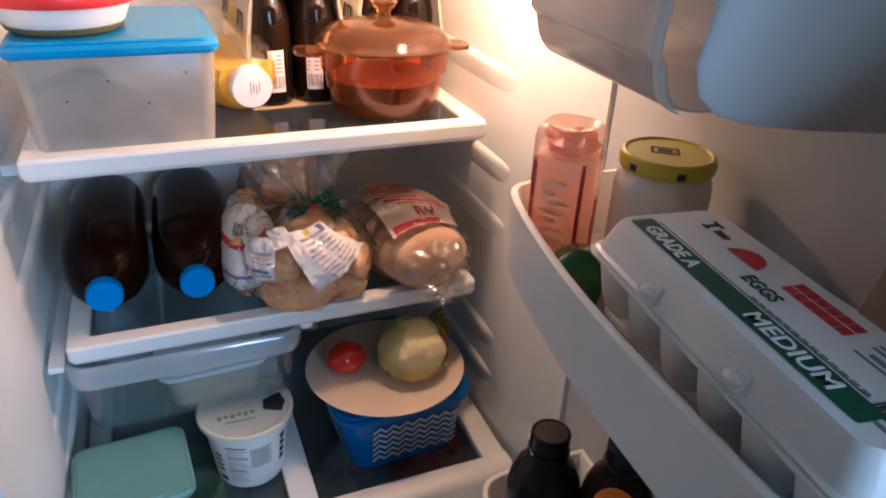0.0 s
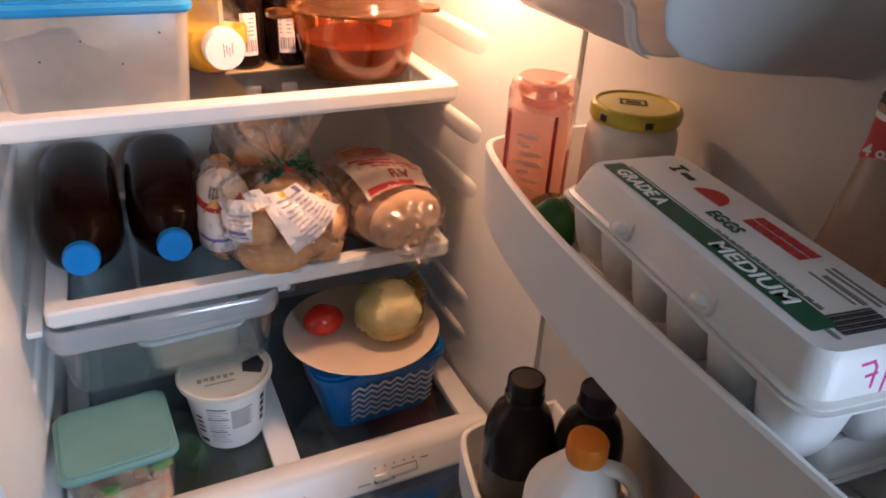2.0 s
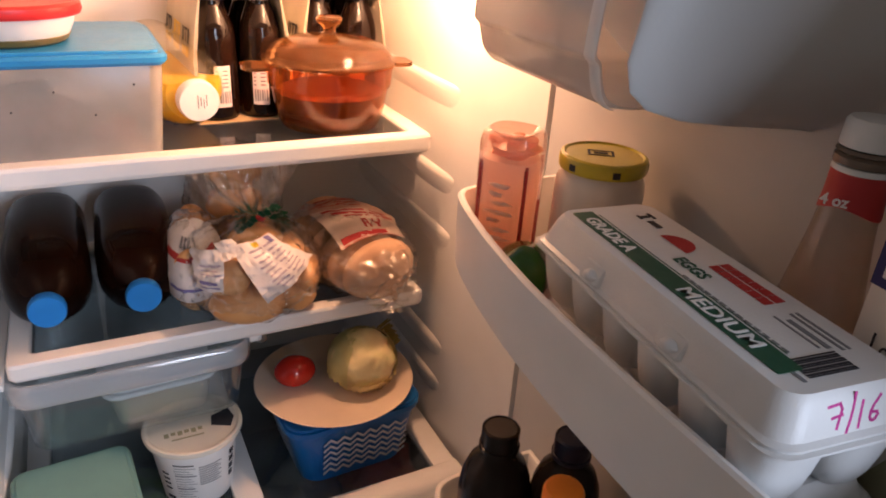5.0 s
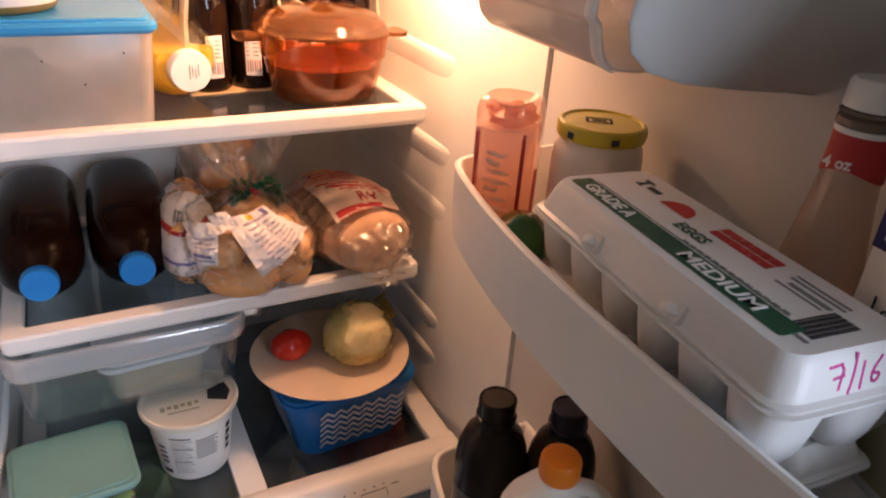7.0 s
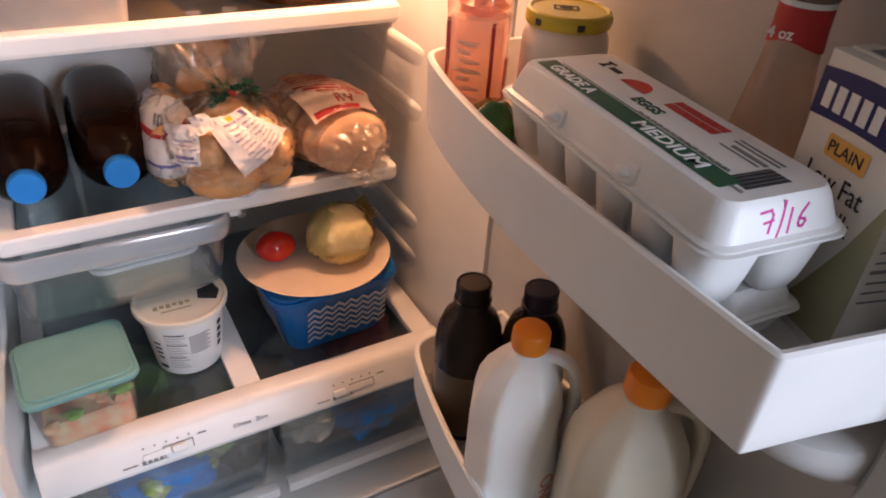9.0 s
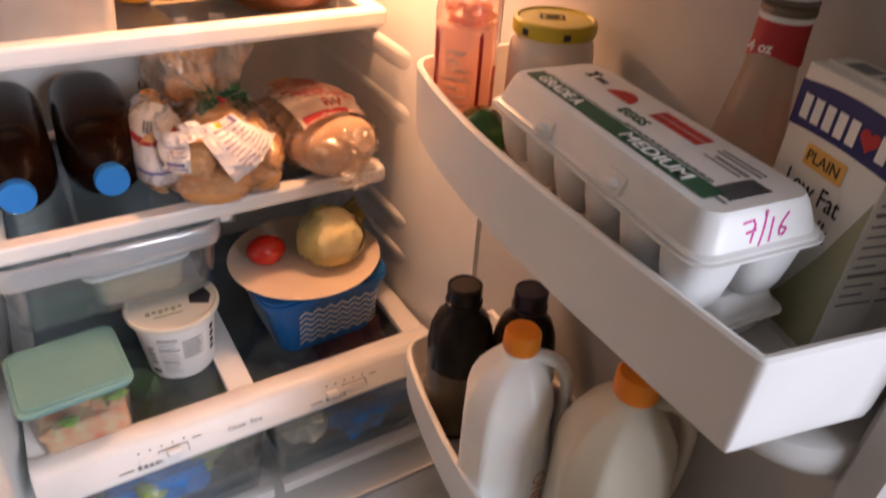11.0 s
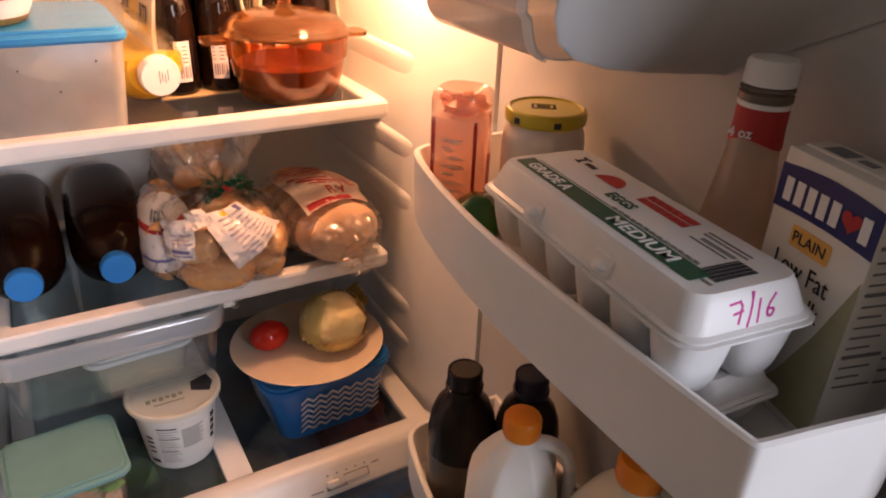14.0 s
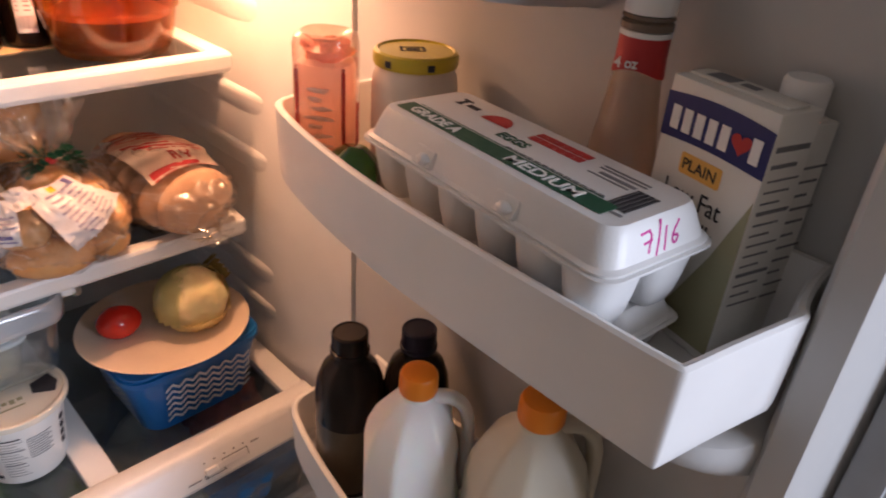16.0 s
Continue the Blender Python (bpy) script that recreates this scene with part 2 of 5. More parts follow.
RYEFILM = mat("rye_bag_print", (0.55, 0.36, 0.27), 0.3, spread=(0.42, 0.24, 0.17), scale=24, bump=0.5, bump_scale=45)
BROWNPET.node_tree.nodes["Principled BSDF"].inputs["Specular IOR Level"].default_value = 0.10
BLACKPET.node_tree.nodes["Principled BSDF"].inputs["Specular IOR Level"].default_value = 0.2
BULBGLOW = bpy.data.materials.new("bulb_glow")
BULBGLOW.use_nodes = True
BULBGLOW.node_tree.nodes["Principled BSDF"].inputs["Emission Color"].default_value = (1, 0.75, 0.45, 1)
BULBGLOW.node_tree.nodes["Principled BSDF"].inputs["Emission Strength"].default_value = 20

# ---- building helpers ----


def smooth(bm, angle=38):
    for f in bm.faces:
        f.smooth = True
    lim = radians(angle)
    for e in bm.edges:
        if len(e.link_faces) == 2 and e.calc_face_angle(0) > lim:
            e.smooth = False


def part(name, bm, material, parent=None, label="", m=None, fix=True):
    if fix:
        bmesh.ops.recalc_face_normals(bm, faces=bm.faces)
    smooth(bm)
    me = bpy.data.meshes.new(name)
    bm.to_mesh(me)
    bm.free()
    me.materials.append(material)
    ob = new(name, me)
    if parent:
        ob.parent = parent
    if m is not None:
        ob.matrix_basis = m
    if label:
        tagged(ob, label)
    return ob


def thing(name, m, label, category, group="", kind=""):
    ob = new(name)
    ob.empty_display_size = 0.02
    ob.matrix_basis = m
    return tagged(ob, label, category, group, kind)


def loft(bm, rings, cap0=True, cap1=True, closed=True):
    rows = [[bm.verts.new(p) for p in r] for r in rings]
    n = len(rows[0])
    for a, b in zip(rows, rows[1:]):
        for i in range(n if closed else n - 1):
            j = (i + 1) % n
            bm.faces.new((a[i], a[j], b[j], b[i]))
    for want, row, ring in ((cap0, rows[0], rings[0]), (cap1, rows[-1], rings[-1])):
        if want and n < 7:
            bm.faces.new(row)
        elif want:
            mid = bm.verts.new(sum((Vector(p) for p in ring), Vector()) / n)
            for i in range(n):
                bm.faces.new((row[i], row[(i + 1) % n], mid))
    return bm


def lathe(profile, n=32, bm=None, m=None, squash=1.0, power=2.0):
    """Turned solid from (radius, height); power over 2 squares the section."""
    bm = bm or bmesh.new()
    rings = []
    for r, z in profile:
        ring = []
        for i in range(n):
            a = 2 * math.pi * i / n
            c, s = math.cos(a), math.sin(a)
            k = (abs(c) ** power + abs(s) ** power) ** (-1 / power)
            p = Vector((max(r, 1e-4) * c * k, max(r, 1e-4) * s * k * squash, z))
            ring.append(m @ p if m is not None else p)
        rings.append(ring)
    return loft(bm, rings)


def rrect(w, d, r, z, n=4, cx=0.0, cy=0.0):
    out = []
    for sx, sy, a0 in ((1, 1, 0), (-1, 1, 90), (-1, -1, 180), (1, -1, 270)):
        for i in range(n + 1):
            a = radians(a0 + 90 * i / n)
            out.append(Vector((cx + sx * (w / 2 - r) + r * math.cos(a), cy + sy * (d / 2 - r) + r * math.sin(a), z)))
    return out


def tray(w0, d0, w1, d1, h, r, t, z0=0.0, lip=0.0, n=4):
    """Open container with wall thickness, narrower at its foot."""
    bm = bmesh.new()
    rings = [rrect(w0 - 2 * t, d0 - 2 * t, r, z0, n), rrect(w0, d0, r, z0 + t, n), rrect(w1, d1, r, z0 + h - 0.012 if lip else z0 + h - t / 2, n)]
    if lip:
        rings += [rrect(w1 + 2 * lip, d1 + 2 * lip, r + lip, z0 + h - 0.010, n), rrect(w1 + 2 * lip, d1 + 2 * lip, r + lip, z0 + h - 0.001, n)]
    rings += [rrect(w1 - 0.4 * t, d1 - 0.4 * t, r, z0 + h, n), rrect(w1 - 2 * t, d1 - 2 * t, r, z0 + h - t / 2, n), rrect(w0 - 2 * t, d0 - 2 * t, r, z0 + 2 * t, n)]
    return loft(bm, rings)


def slab(w, d, h, r=0.004, z0=0.0, n=3, cx=0.0, cy=0.0, bm=None, e=None):
    """Block with rounded upright corners and softened edges."""
    bm = bm or bmesh.new()
    e = min(0.3 * h, 0.004) if e is None else e
    return loft(bm, [rrect(w - 2 * e, d - 2 * e, max(r - e, 0.0005), z0, n, cx, cy), rrect(w, d, r, z0 + e, n, cx, cy),
                     rrect(w, d, r, z0 + h - e, n, cx, cy), rrect(w - 2 * e, d - 2 * e, max(r - e, 0.0005), z0 + h, n, cx, cy)])


def block(x0, x1, y0, y1, z0, z1, bm=None, bevel=0.0):
    bm = bm or bmesh.new()
    own = bmesh.new()
    vs = bmesh.ops.create_cube(own, size=1)["verts"]
    for v in vs:
        v.co = Vector(((x0 + x1) / 2 + v.co.x * (x1 - x0), (y0 + y1) / 2 + v.co.y * (y1 - y0), (z0 + z1) / 2 + v.co.z * (z1 - z0)))
    if bevel:
        bmesh.ops.bevel(own, geom=own.edges[:], offset=bevel, segments=2, affect="EDGES", profile=0.6)
    me = bpy.data.meshes.new("tmp")
    own.to_mesh(me)
    own.free()
    bm.from_mesh(me)
    bpy.data.meshes.remove(me)
    return bm


def chaikin(pts, times=2):
    pts = [Vector(p) for p in pts]
    for _ in range(times):
        out = [pts[0]]
        for a, b in zip(pts, pts[1:]):
            out += [a * 0.75 + b * 0.25, a * 0.25 + b * 0.75]
        pts = out + [pts[-1]]
    return pts


def inset(poly, t):
    """A closed plan outline moved inwards by t."""
    n = len(poly)
    area = sum(poly[i].x * poly[(i + 1) % n].y - poly[(i + 1) % n].x * poly[i].y for i in range(n))
    s = 1 if area > 0 else -1
    out = []
    for i in range(n):
        a, b, c = poly[i - 1], poly[i], poly[(i + 1) % n]
        e1, e2 = (b - a).normalized(), (c - b).normalized()
        n1, n2 = Vector((-e1.y, e1.x)) * s, Vector((-e2.y, e2.x)) * s
        k = n1 + n2
        k = k / max(0.35, k.length_squared / 2) if k.length > 1e-6 else n1
        out.append(b + k * t)
    return out


def text_part(name, words, size, m, material, parent, label="", align="LEFT", bold=0.0, deep=0.0002):
    cu = bpy.data.curves.new(name, "FONT")
    cu.body, cu.size, cu.align_x, cu.extrude, cu.offset = words, size, align, deep, bold
    cu.resolution_u = 3
    ob = bpy.data.objects.new(name, cu)
    scene.collection.objects.link(ob)
    dg = bpy.context.evaluated_depsgraph_get()
    me = bpy.data.meshes.new_from_object(ob.evaluated_get(dg))
    bpy.data.objects.remove(ob)
    me.materials.clear()
    me.materials.append(material)
    out = new(name, me)
    out.parent = parent
    out.matrix_basis = m
    if label:
        tagged(out, label)
    return out


def bars(rows, m, material, parent, name="fine_print", deep=0.0003):
    """Rows of small printed bars: (x0, x1, y0, y1)."""
    bm = bmesh.new()
    for x0, x1, y0, y1 in rows:
        block(x0, x1, y0, y1, 0, deep, bm)
    return tagged(part(name, bm, material, parent, m=m), kind="stuff")


def frame_of(origin, xdir, ydir):
    x = Vector(xdir).normalized()
    z = x.cross(Vector(ydir)).normalized()
    y = z.cross(x)
    m = Matrix((x, y, z)).transposed().to_4x4()
    m.translation = Vector(origin)
    return m


def lump(rx, ry, rz, rough=0.15, seed=0, freq=2.0, n=3, bm=None, at=(0, 0, 0), crease=0.0):
    own = bmesh.new()
    bmesh.ops.create_icosphere(own, subdivisions=n, radius=1)
    for v in own.verts:
        d = noise.noise(v.co * freq + Vector((seed * 7.1, seed * 3.3, seed * 1.7)))
        k = 1 + rough * d
        if crease:
            k += crease * abs(noise.noise(v.co * freq * 2.7 + Vector((seed, 5, seed * 2))))
        v.co = Vector((v.co.x * rx * k + at[0], v.co.y * ry * k + at[1], v.co.z * rz * k + at[2]))
    if bm is None:
        return own
    me = bpy.data.meshes.new("tmp")
    own.to_mesh(me)
    own.free()
    bm.from_mesh(me)
    bpy.data.meshes.remove(me)
    return bm


def no_shadow(ob):
    ob.visible_shadow = False
    return ob


# ---- the kitchen round it ----
FLOOR = -0.78


def wall(name, *a):
    return tagged(part(name, block(*a), PAINT), "plain painted kitchen wall", "wall", kind="structure")


tagged(part("floor", block(-2.6, 2.6, -3.4, 1.0, FLOOR - 0.1, FLOOR), TILE), "dull brown kitchen floor", "floor", kind="structure")
tagged(part("ceiling", block(-2.6, 2.6, -3.4, 1.0, 1.75, 1.85), PAINT), "plain pale kitchen ceiling", "ceiling", kind="structure")
wall("wall_north", -2.6, 2.6, 0.9, 1.0, FLOOR, 1.75)
wall("wall_west", -2.7, -2.6, -3.4, 1.0, FLOOR, 1.75)
wall("wall_east", 2.6, 2.7, -3.4, 1.0, FLOOR, 1.75)
bm = block(-2.6, -0.25, -3.5, -3.4, FLOOR, 1.75)
block(1.35, 2.6, -3.5, -3.4, FLOOR, 1.75, bm)
block(-0.25, 1.35, -3.5, -3.4, FLOOR, 0.35, bm)
block(-0.25, 1.35, -3.5, -3.4, 1.55, 1.75, bm)
tagged(part("wall_south", bm, PAINT), "plain kitchen wall with a window opening", "wall", kind="structure")
win = thing("window_1", pose(0.55, -3.45, 0.95), "white framed kitchen window", "window", kind="structure")
for x0, x1, z0, z1 in ((-0.8, -0.75, -0.6, 0.6), (0.75, 0.8, -0.6, 0.6), (-0.75, 0.75, -0.6, -0.55), (-0.75, 0.75, 0.55, 0.6)):
    part("window_frame", block(x0, x1, -0.03, 0.03, z0, z1, bevel=0.004), ENAMEL, win)
no_shadow(part("pane", block(-0.75, 0.75, -0.004, 0.004, -0.55, 0.55), PET, win))

# ---- the refrigerator ----
XL, XR, YB, YF = -0.655, 0.035, 0.42, -0.21
ZB, ZT = -0.56, 0.70
fridge = thing("refrigerator", pose(-0.31, 0.1, FLOOR), "white refrigerator with its door open and its lamp lit", "refrigerator")
FI = fridge.matrix_basis.inverted()


def fpart(name, bm, material, label="", parent=None):
    return part(name, bm, material, parent or fridge, label, m=FI if parent is None else None)


def side_x(y, right=True):
    """The liner's side wall flares towards the front."""
    k = min(1.0, max(0.0, (-0.01 - y) / 0.2))
    f = 0.021 * (k * k * (3 - 2 * k))
    return XR + f if right else XL - f


# liner: one shell with rounded inner corners
plan = []
ys = [YF, -0.19, -0.16, -0.13, -0.10, -0.07, -0.04, -0.01, 0.05, 0.15, 0.25, 0.34]
plan += [Vector((side_x(y), y)) for y in ys]
plan += [Vector((XR - 0.05 + 0.05 * math.cos(a), YB - 0.05 + 0.05 * math.sin(a))) for a in [radians(15 * i) for i in range(7)]]
plan += [Vector((XL + 0.05 - 0.05 * math.sin(a), YB - 0.05 + 0.05 * math.cos(a))) for a in [radians(15 * i) for i in range(7)]]
plan += [Vector((side_x(y, False), y)) for y in ys[::-1]]
back = [Vector((p.x + (0.012 if p.x > -0.3 else -0.012) * (1 if p.y < 0.38 else 0.6), p.y + (0.012 if p.y > 0.36 else 0))) for p in plan[::-1]]
zs = [ZB - 0.012, ZB + 0.03, -0.4, -0.2, 0.0, 0.2, 0.4, 0.6, ZT - 0.04, ZT + 0.012]
bm = loft(bmesh.new(), [[Vector((p.x, p.y, z)) for p in plan + back] for z in zs], False, False)
fpart("liner", bm, LINER, "smooth white plastic liner")
fpart("liner_top", block(-0.68, 0.06, YF, 0.43, ZT + 0.013, ZT + 0.024), LINER)
fpart("liner_floor", block(-0.68, 0.06, YF, 0.43, ZB - 0.024, ZB - 0.013), LINER)
# added lip, out of view, that cuts the bulb's direct light to the door
fpart("light_block_lip", block(-0.654, 0.034, YF + 0.003, -0.102, 0.535, ZT + 0.012, bevel=0.008), LINER, "unseen lip added to keep lamplight off the door")
bm = block(0.068, 0.115, YF - 0.004, 0.48, FLOOR + 0.03, 0.95, bevel=0.006)
block(-0.735, -0.688, YF - 0.004, 0.48, FLOOR + 0.03, 0.95, bm, bevel=0.006)
block(-0.688, 0.068, 0.44, 0.48, FLOOR + 0.03, 0.95, bm)
block(-0.688, 0.068, YF, 0.44, 0.72, 0.95, bm)
block(-0.688, 0.068, YF, 0.44, FLOOR + 0.03, -0.58, bm)
fpart("cabinet", bm, ENAMEL, "white enamelled steel cabinet")
for x in (-0.68, 0.06):
    for y in (-0.15, 0.42):
        fpart("foot", slab(0.04, 0.04, 0.04, 0.018, FLOOR, cx=x, cy=y), GASKET)
# lamp under the top of the compartment
bulb = fpart("lamp_bulb", lump(0.018, 0.018, 0.026, 0, n=2, at=BULB), BULBGLOW, "lit warm bulb")
no_shadow(bulb)
fpart("lamp_socket", lathe([(0.016, 0), (0.02, 0.004), (0.02, 0.038), (0.016, 0.042)], 20, m=pose(BULB[0], BULB[1], BULB[2] + 0.022) @ Matrix.Diagonal((1, 1, 2.8, 1))), TRIM)

# rails moulded into the side walls
for z in (0.34, 0.196, 0.098, -0.12, -0.20):
    for right in (True, False):
        s = 1 if right else -1
        x0 = XR + 0.004 if right else XL - 0.004
        tip = 0.011
        bm = bmesh.new()
        rings = []
        for y, k in ((0.40, 1), (0.14, 1), (0.06, 0.96), (0.02, 0.8), (-0.008, 0.5), (-0.024, 0.1)):
            w = tip * k
            rings.append([Vector((x0, y, z - 0.046)), Vector((x0 - s * w * 0.55, y, z - 0.026)), Vector((x0 - s * w, y, z - 0.004)),
                          Vector((x0 - s * w * 0.96, y, z + 0.003)), Vector((x0 - s * w * 0.6, y, z + 0.008)), Vector((x0, y, z + 0.011))])
        loft(bm, rings)
        fpart("shelf_rail", bm, LINER)

# ledges added below both glass shelves to stop lamplight leaking past their ends
for z in (0.245, -0.030):
    for x0, x1 in ((-0.0035, 0.038), (-0.658, -0.6165)):
        fpart("light_block_ledge", block(x0, x1, 0.10, 0.40, z - 0.024, z - 0.008, bevel=0.003), LINER)


def glass_shelf(z, depth):
    """White moulded rim round a glass pane; its front edge is a thick lip."""
    cx, w = -0.31, 0.62
    bm = bmesh.new()
    o, i = (w, depth), (w - 0.06, depth - 0.07)
    oy, iy = depth / 2, depth / 2 - 0.006
    loft(bm, [rrect(i[0], i[1], 0.006, z - 0.012, 3, cx, iy), rrect(i[0], i[1], 0.006, z - 0.003, 3, cx, iy), rrect(i[0] + 0.006, i[1] + 0.006, 0.008, z, 3, cx, iy),
              rrect(o[0] - 0.006, o[1] - 0.006, 0.008, z, 3, cx, oy), rrect(o[0], o[1], 0.010, z - 0.004, 3, cx, oy), rrect(o[0], o[1], 0.010, z - 0.0055, 3, cx, oy),
              rrect(o[0], o[1], 0.010, z - 0.0205, 3, cx, oy), rrect(o[0], o[1], 0.010, z - 0.022, 3, cx, oy), rrect(o[0] - 0.008, o[1] - 0.008, 0.008, z - 0.028, 3, cx, oy),
              rrect(i[0], i[1], 0.006, z - 0.028, 3, cx, iy), rrect(i[0], i[1], 0.006, z - 0.012, 3, cx, iy)], False, False)
    s = fpart("glass_shelf", bm, TRIM, "glass shelf in a white plastic rim")
    part("pane", block(cx - i[0] / 2, cx + i[0] / 2, iy - i[1] / 2, iy + i[1] / 2, z - 0.011, z - 0.007), GLASS, s, "clear dark-tinted glass pane")
    return s


Z1, Z2, Z3 = 0.275, 0.0, -0.300
glass_shelf(Z1, 0.38)
glass_shelf(Z2, 0.38)
G1, G2 = Z1 - 0.0065, Z2 - 0.0065      # top of the panes

# cover of the crispers: frame, divider and two panes
CF = -0.150
bm = bmesh.new()
prof = [(CF + 0.045, Z3 - 0.02), (CF + 0.045, Z3 + 0.002), (CF + 0.034, Z3 + 0.007), (CF + 0.014, Z3 + 0.008), (CF + 0.004, Z3 + 0.004), (CF - 0.002, Z3 - 0.004), (CF - 0.022, Z3 - 0.040), (CF - 0.021, Z3 - 0.046), (CF - 0.012, Z3 - 0.046), (CF + 0.02, Z3 - 0.02)]
loft(bm, [[Vector((x, y if 0 < i < 5 else y + 0.006, z)) for y, z in prof] for i, x in enumerate((-0.647, -0.640, -0.55, -0.07, 0.020, 0.027))])
cover = fpart("crisper_cover", bm, TRIM, "white crisper cover with sliding humidity controls")
for x0, x1 in ((-0.648, -0.613), (-0.347, -0.303), (-0.014, 0.028)):
    part("cover_bar", block(x0, x1, CF + 0.045, 0.38, Z3 - 0.018, Z3 + 0.0015, bevel=0.003), TRIM, cover)
for x0, x1 in ((-0.613, -0.347), (-0.303, -0.014)):
    no_shadow(part("pane", block(x0, x1, CF + 0.045, 0.38, Z3 - 0.012, Z3 - 0.008), GLASS, cover, "dark glass pane"))
G3 = Z3 - 0.0075
# front writing and sliders lie on the sloped face
FS = frame_of((0, CF - 0.012, Z3 - 0.0215), (1, 0, 0), (0, 0.02, 0.036))
text_part("writing", "Climate   Zone", 0.0092, FS @ pose(-0.368, -0.004, 0.0016), PRINTGREY, cover)
for xc in (-0.475, -0.165):
    rows = [(xc - 0.062, xc - 0.040, -0.012, -0.010), (xc + 0.052, xc + 0.066, 0.006, 0.008)]
    rows += [(xc - 0.03 + 0.017 * i, xc - 0.027 + 0.017 * i, 0.010, 0.0125) for i in range(5)]
    rows += [(xc - 0.034 + 0.0085 * i, xc - 0.0285 + 0.0085 * i, -0.0135, -0.008) for i in range(4 if xc < -0.3 else 1)]
    rows += [(xc - 0.034, xc + 0.004, -0.0145, -0.0135), (xc + 0.0, xc + 0.044, 0.003, 0.0045), (xc + 0.043, xc + 0.0445, -0.010, 0.0045), (xc - 0.001, xc + 0.0005, -0.0135, 0.0045)]
    bars(rows, FS @ pose(0, 0, 0.0014), PRINTGREY, cover, "slider_scale")
    part("slider_slot", slab(0.074, 0.010, 0.001, 0.003, cx=xc + 0.006, cy=-0.004), TRIM, cover, m=FS @ pose(0, 0, 0.001))
    part("slider_knob", slab(0.022, 0.012, 0.006, 0.003, cx=xc + (0.022 if xc < -0.3 else -0.022), cy=-0.004), TRIM, cover, m=FS @ pose(0, 0, 0.002))

# the two crispers below
for k, (x0, x1) in enumerate(((-0.640, -0.300), (-0.292, 0.022))):
    w = x1 - x0
    m = pose((x0 + x1) / 2, 0.105, -0.545)
    dr = part("crisper_drawer", tray(w - 0.03, 0.46, w, 0.50, 0.185, 0.02, 0.003), CLEAR, fridge, "clear plastic crisper drawer", m=FI @ m)
    no_shadow(dr)
    part("drawer_handle", block(-w / 2 + 0.004, w / 2 - 0.004, -0.268, -0.245, 0.004, 0.028, bevel=0.006), TRIM, dr)
    part("drawer_rim", block(-w / 2 + 0.002, w / 2 - 0.002, -0.257, -0.249, 0.150, 0.186, bevel=0.003), CLEAR, dr)

# clear drawer hung under the middle shelf
m = pose(-0.462, 0.155, -0.165)
deli = part("hanging_drawer", tray(0.300, 0.28, 0.322, 0.31, 0.130, 0.030, 0.003), CLEAR, fridge, "clear plastic drawer hung under a shelf", m=FI @ m)
no_shadow(deli)
no_shadow(part("drawer_rim", loft(bmesh.new(), [rrect(w, d, r, z) for w, d, r, z in (
    (0.324, 0.312, 0.030, 0.094), (0.332, 0.321, 0.032, 0.094), (0.336, 0.326, 0.034, 0.098), (0.338, 0.329, 0.034, 0.108), (0.339, 0.331, 0.034, 0.122), (0.336, 0.328, 0.034, 0.130), (0.330, 0.322, 0.032, 0.133),
    (0.320, 0.312, 0.028, 0.132), (0.318, 0.310, 0.028, 0.098), (0.324, 0.312, 0.030, 0.094))], False, False),
    film("rim_plastic", (0.86, 0.89, 0.91), 4.0, 0.16, 0.42, (0.84, 0.87, 0.90), bump_scale=5), deli))
for x in (-0.175, 0.175):
    part("drawer_runner", block(x - 0.01, x + 0.01, -0.15, 0.16, 0.126, 0.1365, bevel=0.003), TRIM, deli)
part("clip", lathe([(0.005, 0), (0.008, 0.004), (0.008, 0.012), (0.005, 0.0155)], 16), CLEAR, deli, m=pose(0.185, -0.145, 0.121))

# ---- the door ----
DOOR = Matrix.Translation((0.06, -0.23, 0)) @ pose(0, 0, 0, 0, 0, 88)


def dm(u, w, z=0.0):
    """A place on the open door: u along it from the hinge, w off its inner face."""
    return DOOR @ Vector((-u, w, z))


def dpart(name, bm, material, parent, label="", m=None):
    for v in bm.verts:
        v.co.x = -v.co.x
    return part(name, bm, material, parent, label, m)


bm = bmesh.new()
secs = []
for z, k in ((FLOOR + 0.06, 0.0), (FLOOR + 0.12, 1.0), (0.90, 1.0), (0.95, 0.0)):
    f = 0.078 * k
    pts = [(-0.045, -0.075), (-0.045, -0.02), (-0.03, -0.012), (-0.026, -0.012), (-0.014, 0.0), (0.06, 0.0), (0.30, -0.002), (0.595, 0.0), (0.612, 0.004), (0.622, 0.02 * k), (0.626, f), (0.632, f + 0.008 * k), (0.656, f + 0.008 * k), (0.664, f * 0.8), (0.668, 0.006), (0.675, -0.012), (0.715, -0.012), (0.722, -0.02), (0.722, -0.075)]
    secs.append([Vector((u, w, z)) for u, w in pts])
loft(bm, secs)
door = dpart("door", bm, DOORP_SHADED, fridge, "open white door with moulded inner panel", m=FI @ DOOR)
dpart("gasket", block(0.674, 0.704, -0.012, 0.006, FLOOR + 0.1, 0.92, bevel=0.005), GASKET, door, "grey rubber gasket")
dpart("gasket", block(-0.044, -0.028, -0.012, 0.002, FLOOR + 0.1, 0.92, bevel=0.004), GASKET, door)


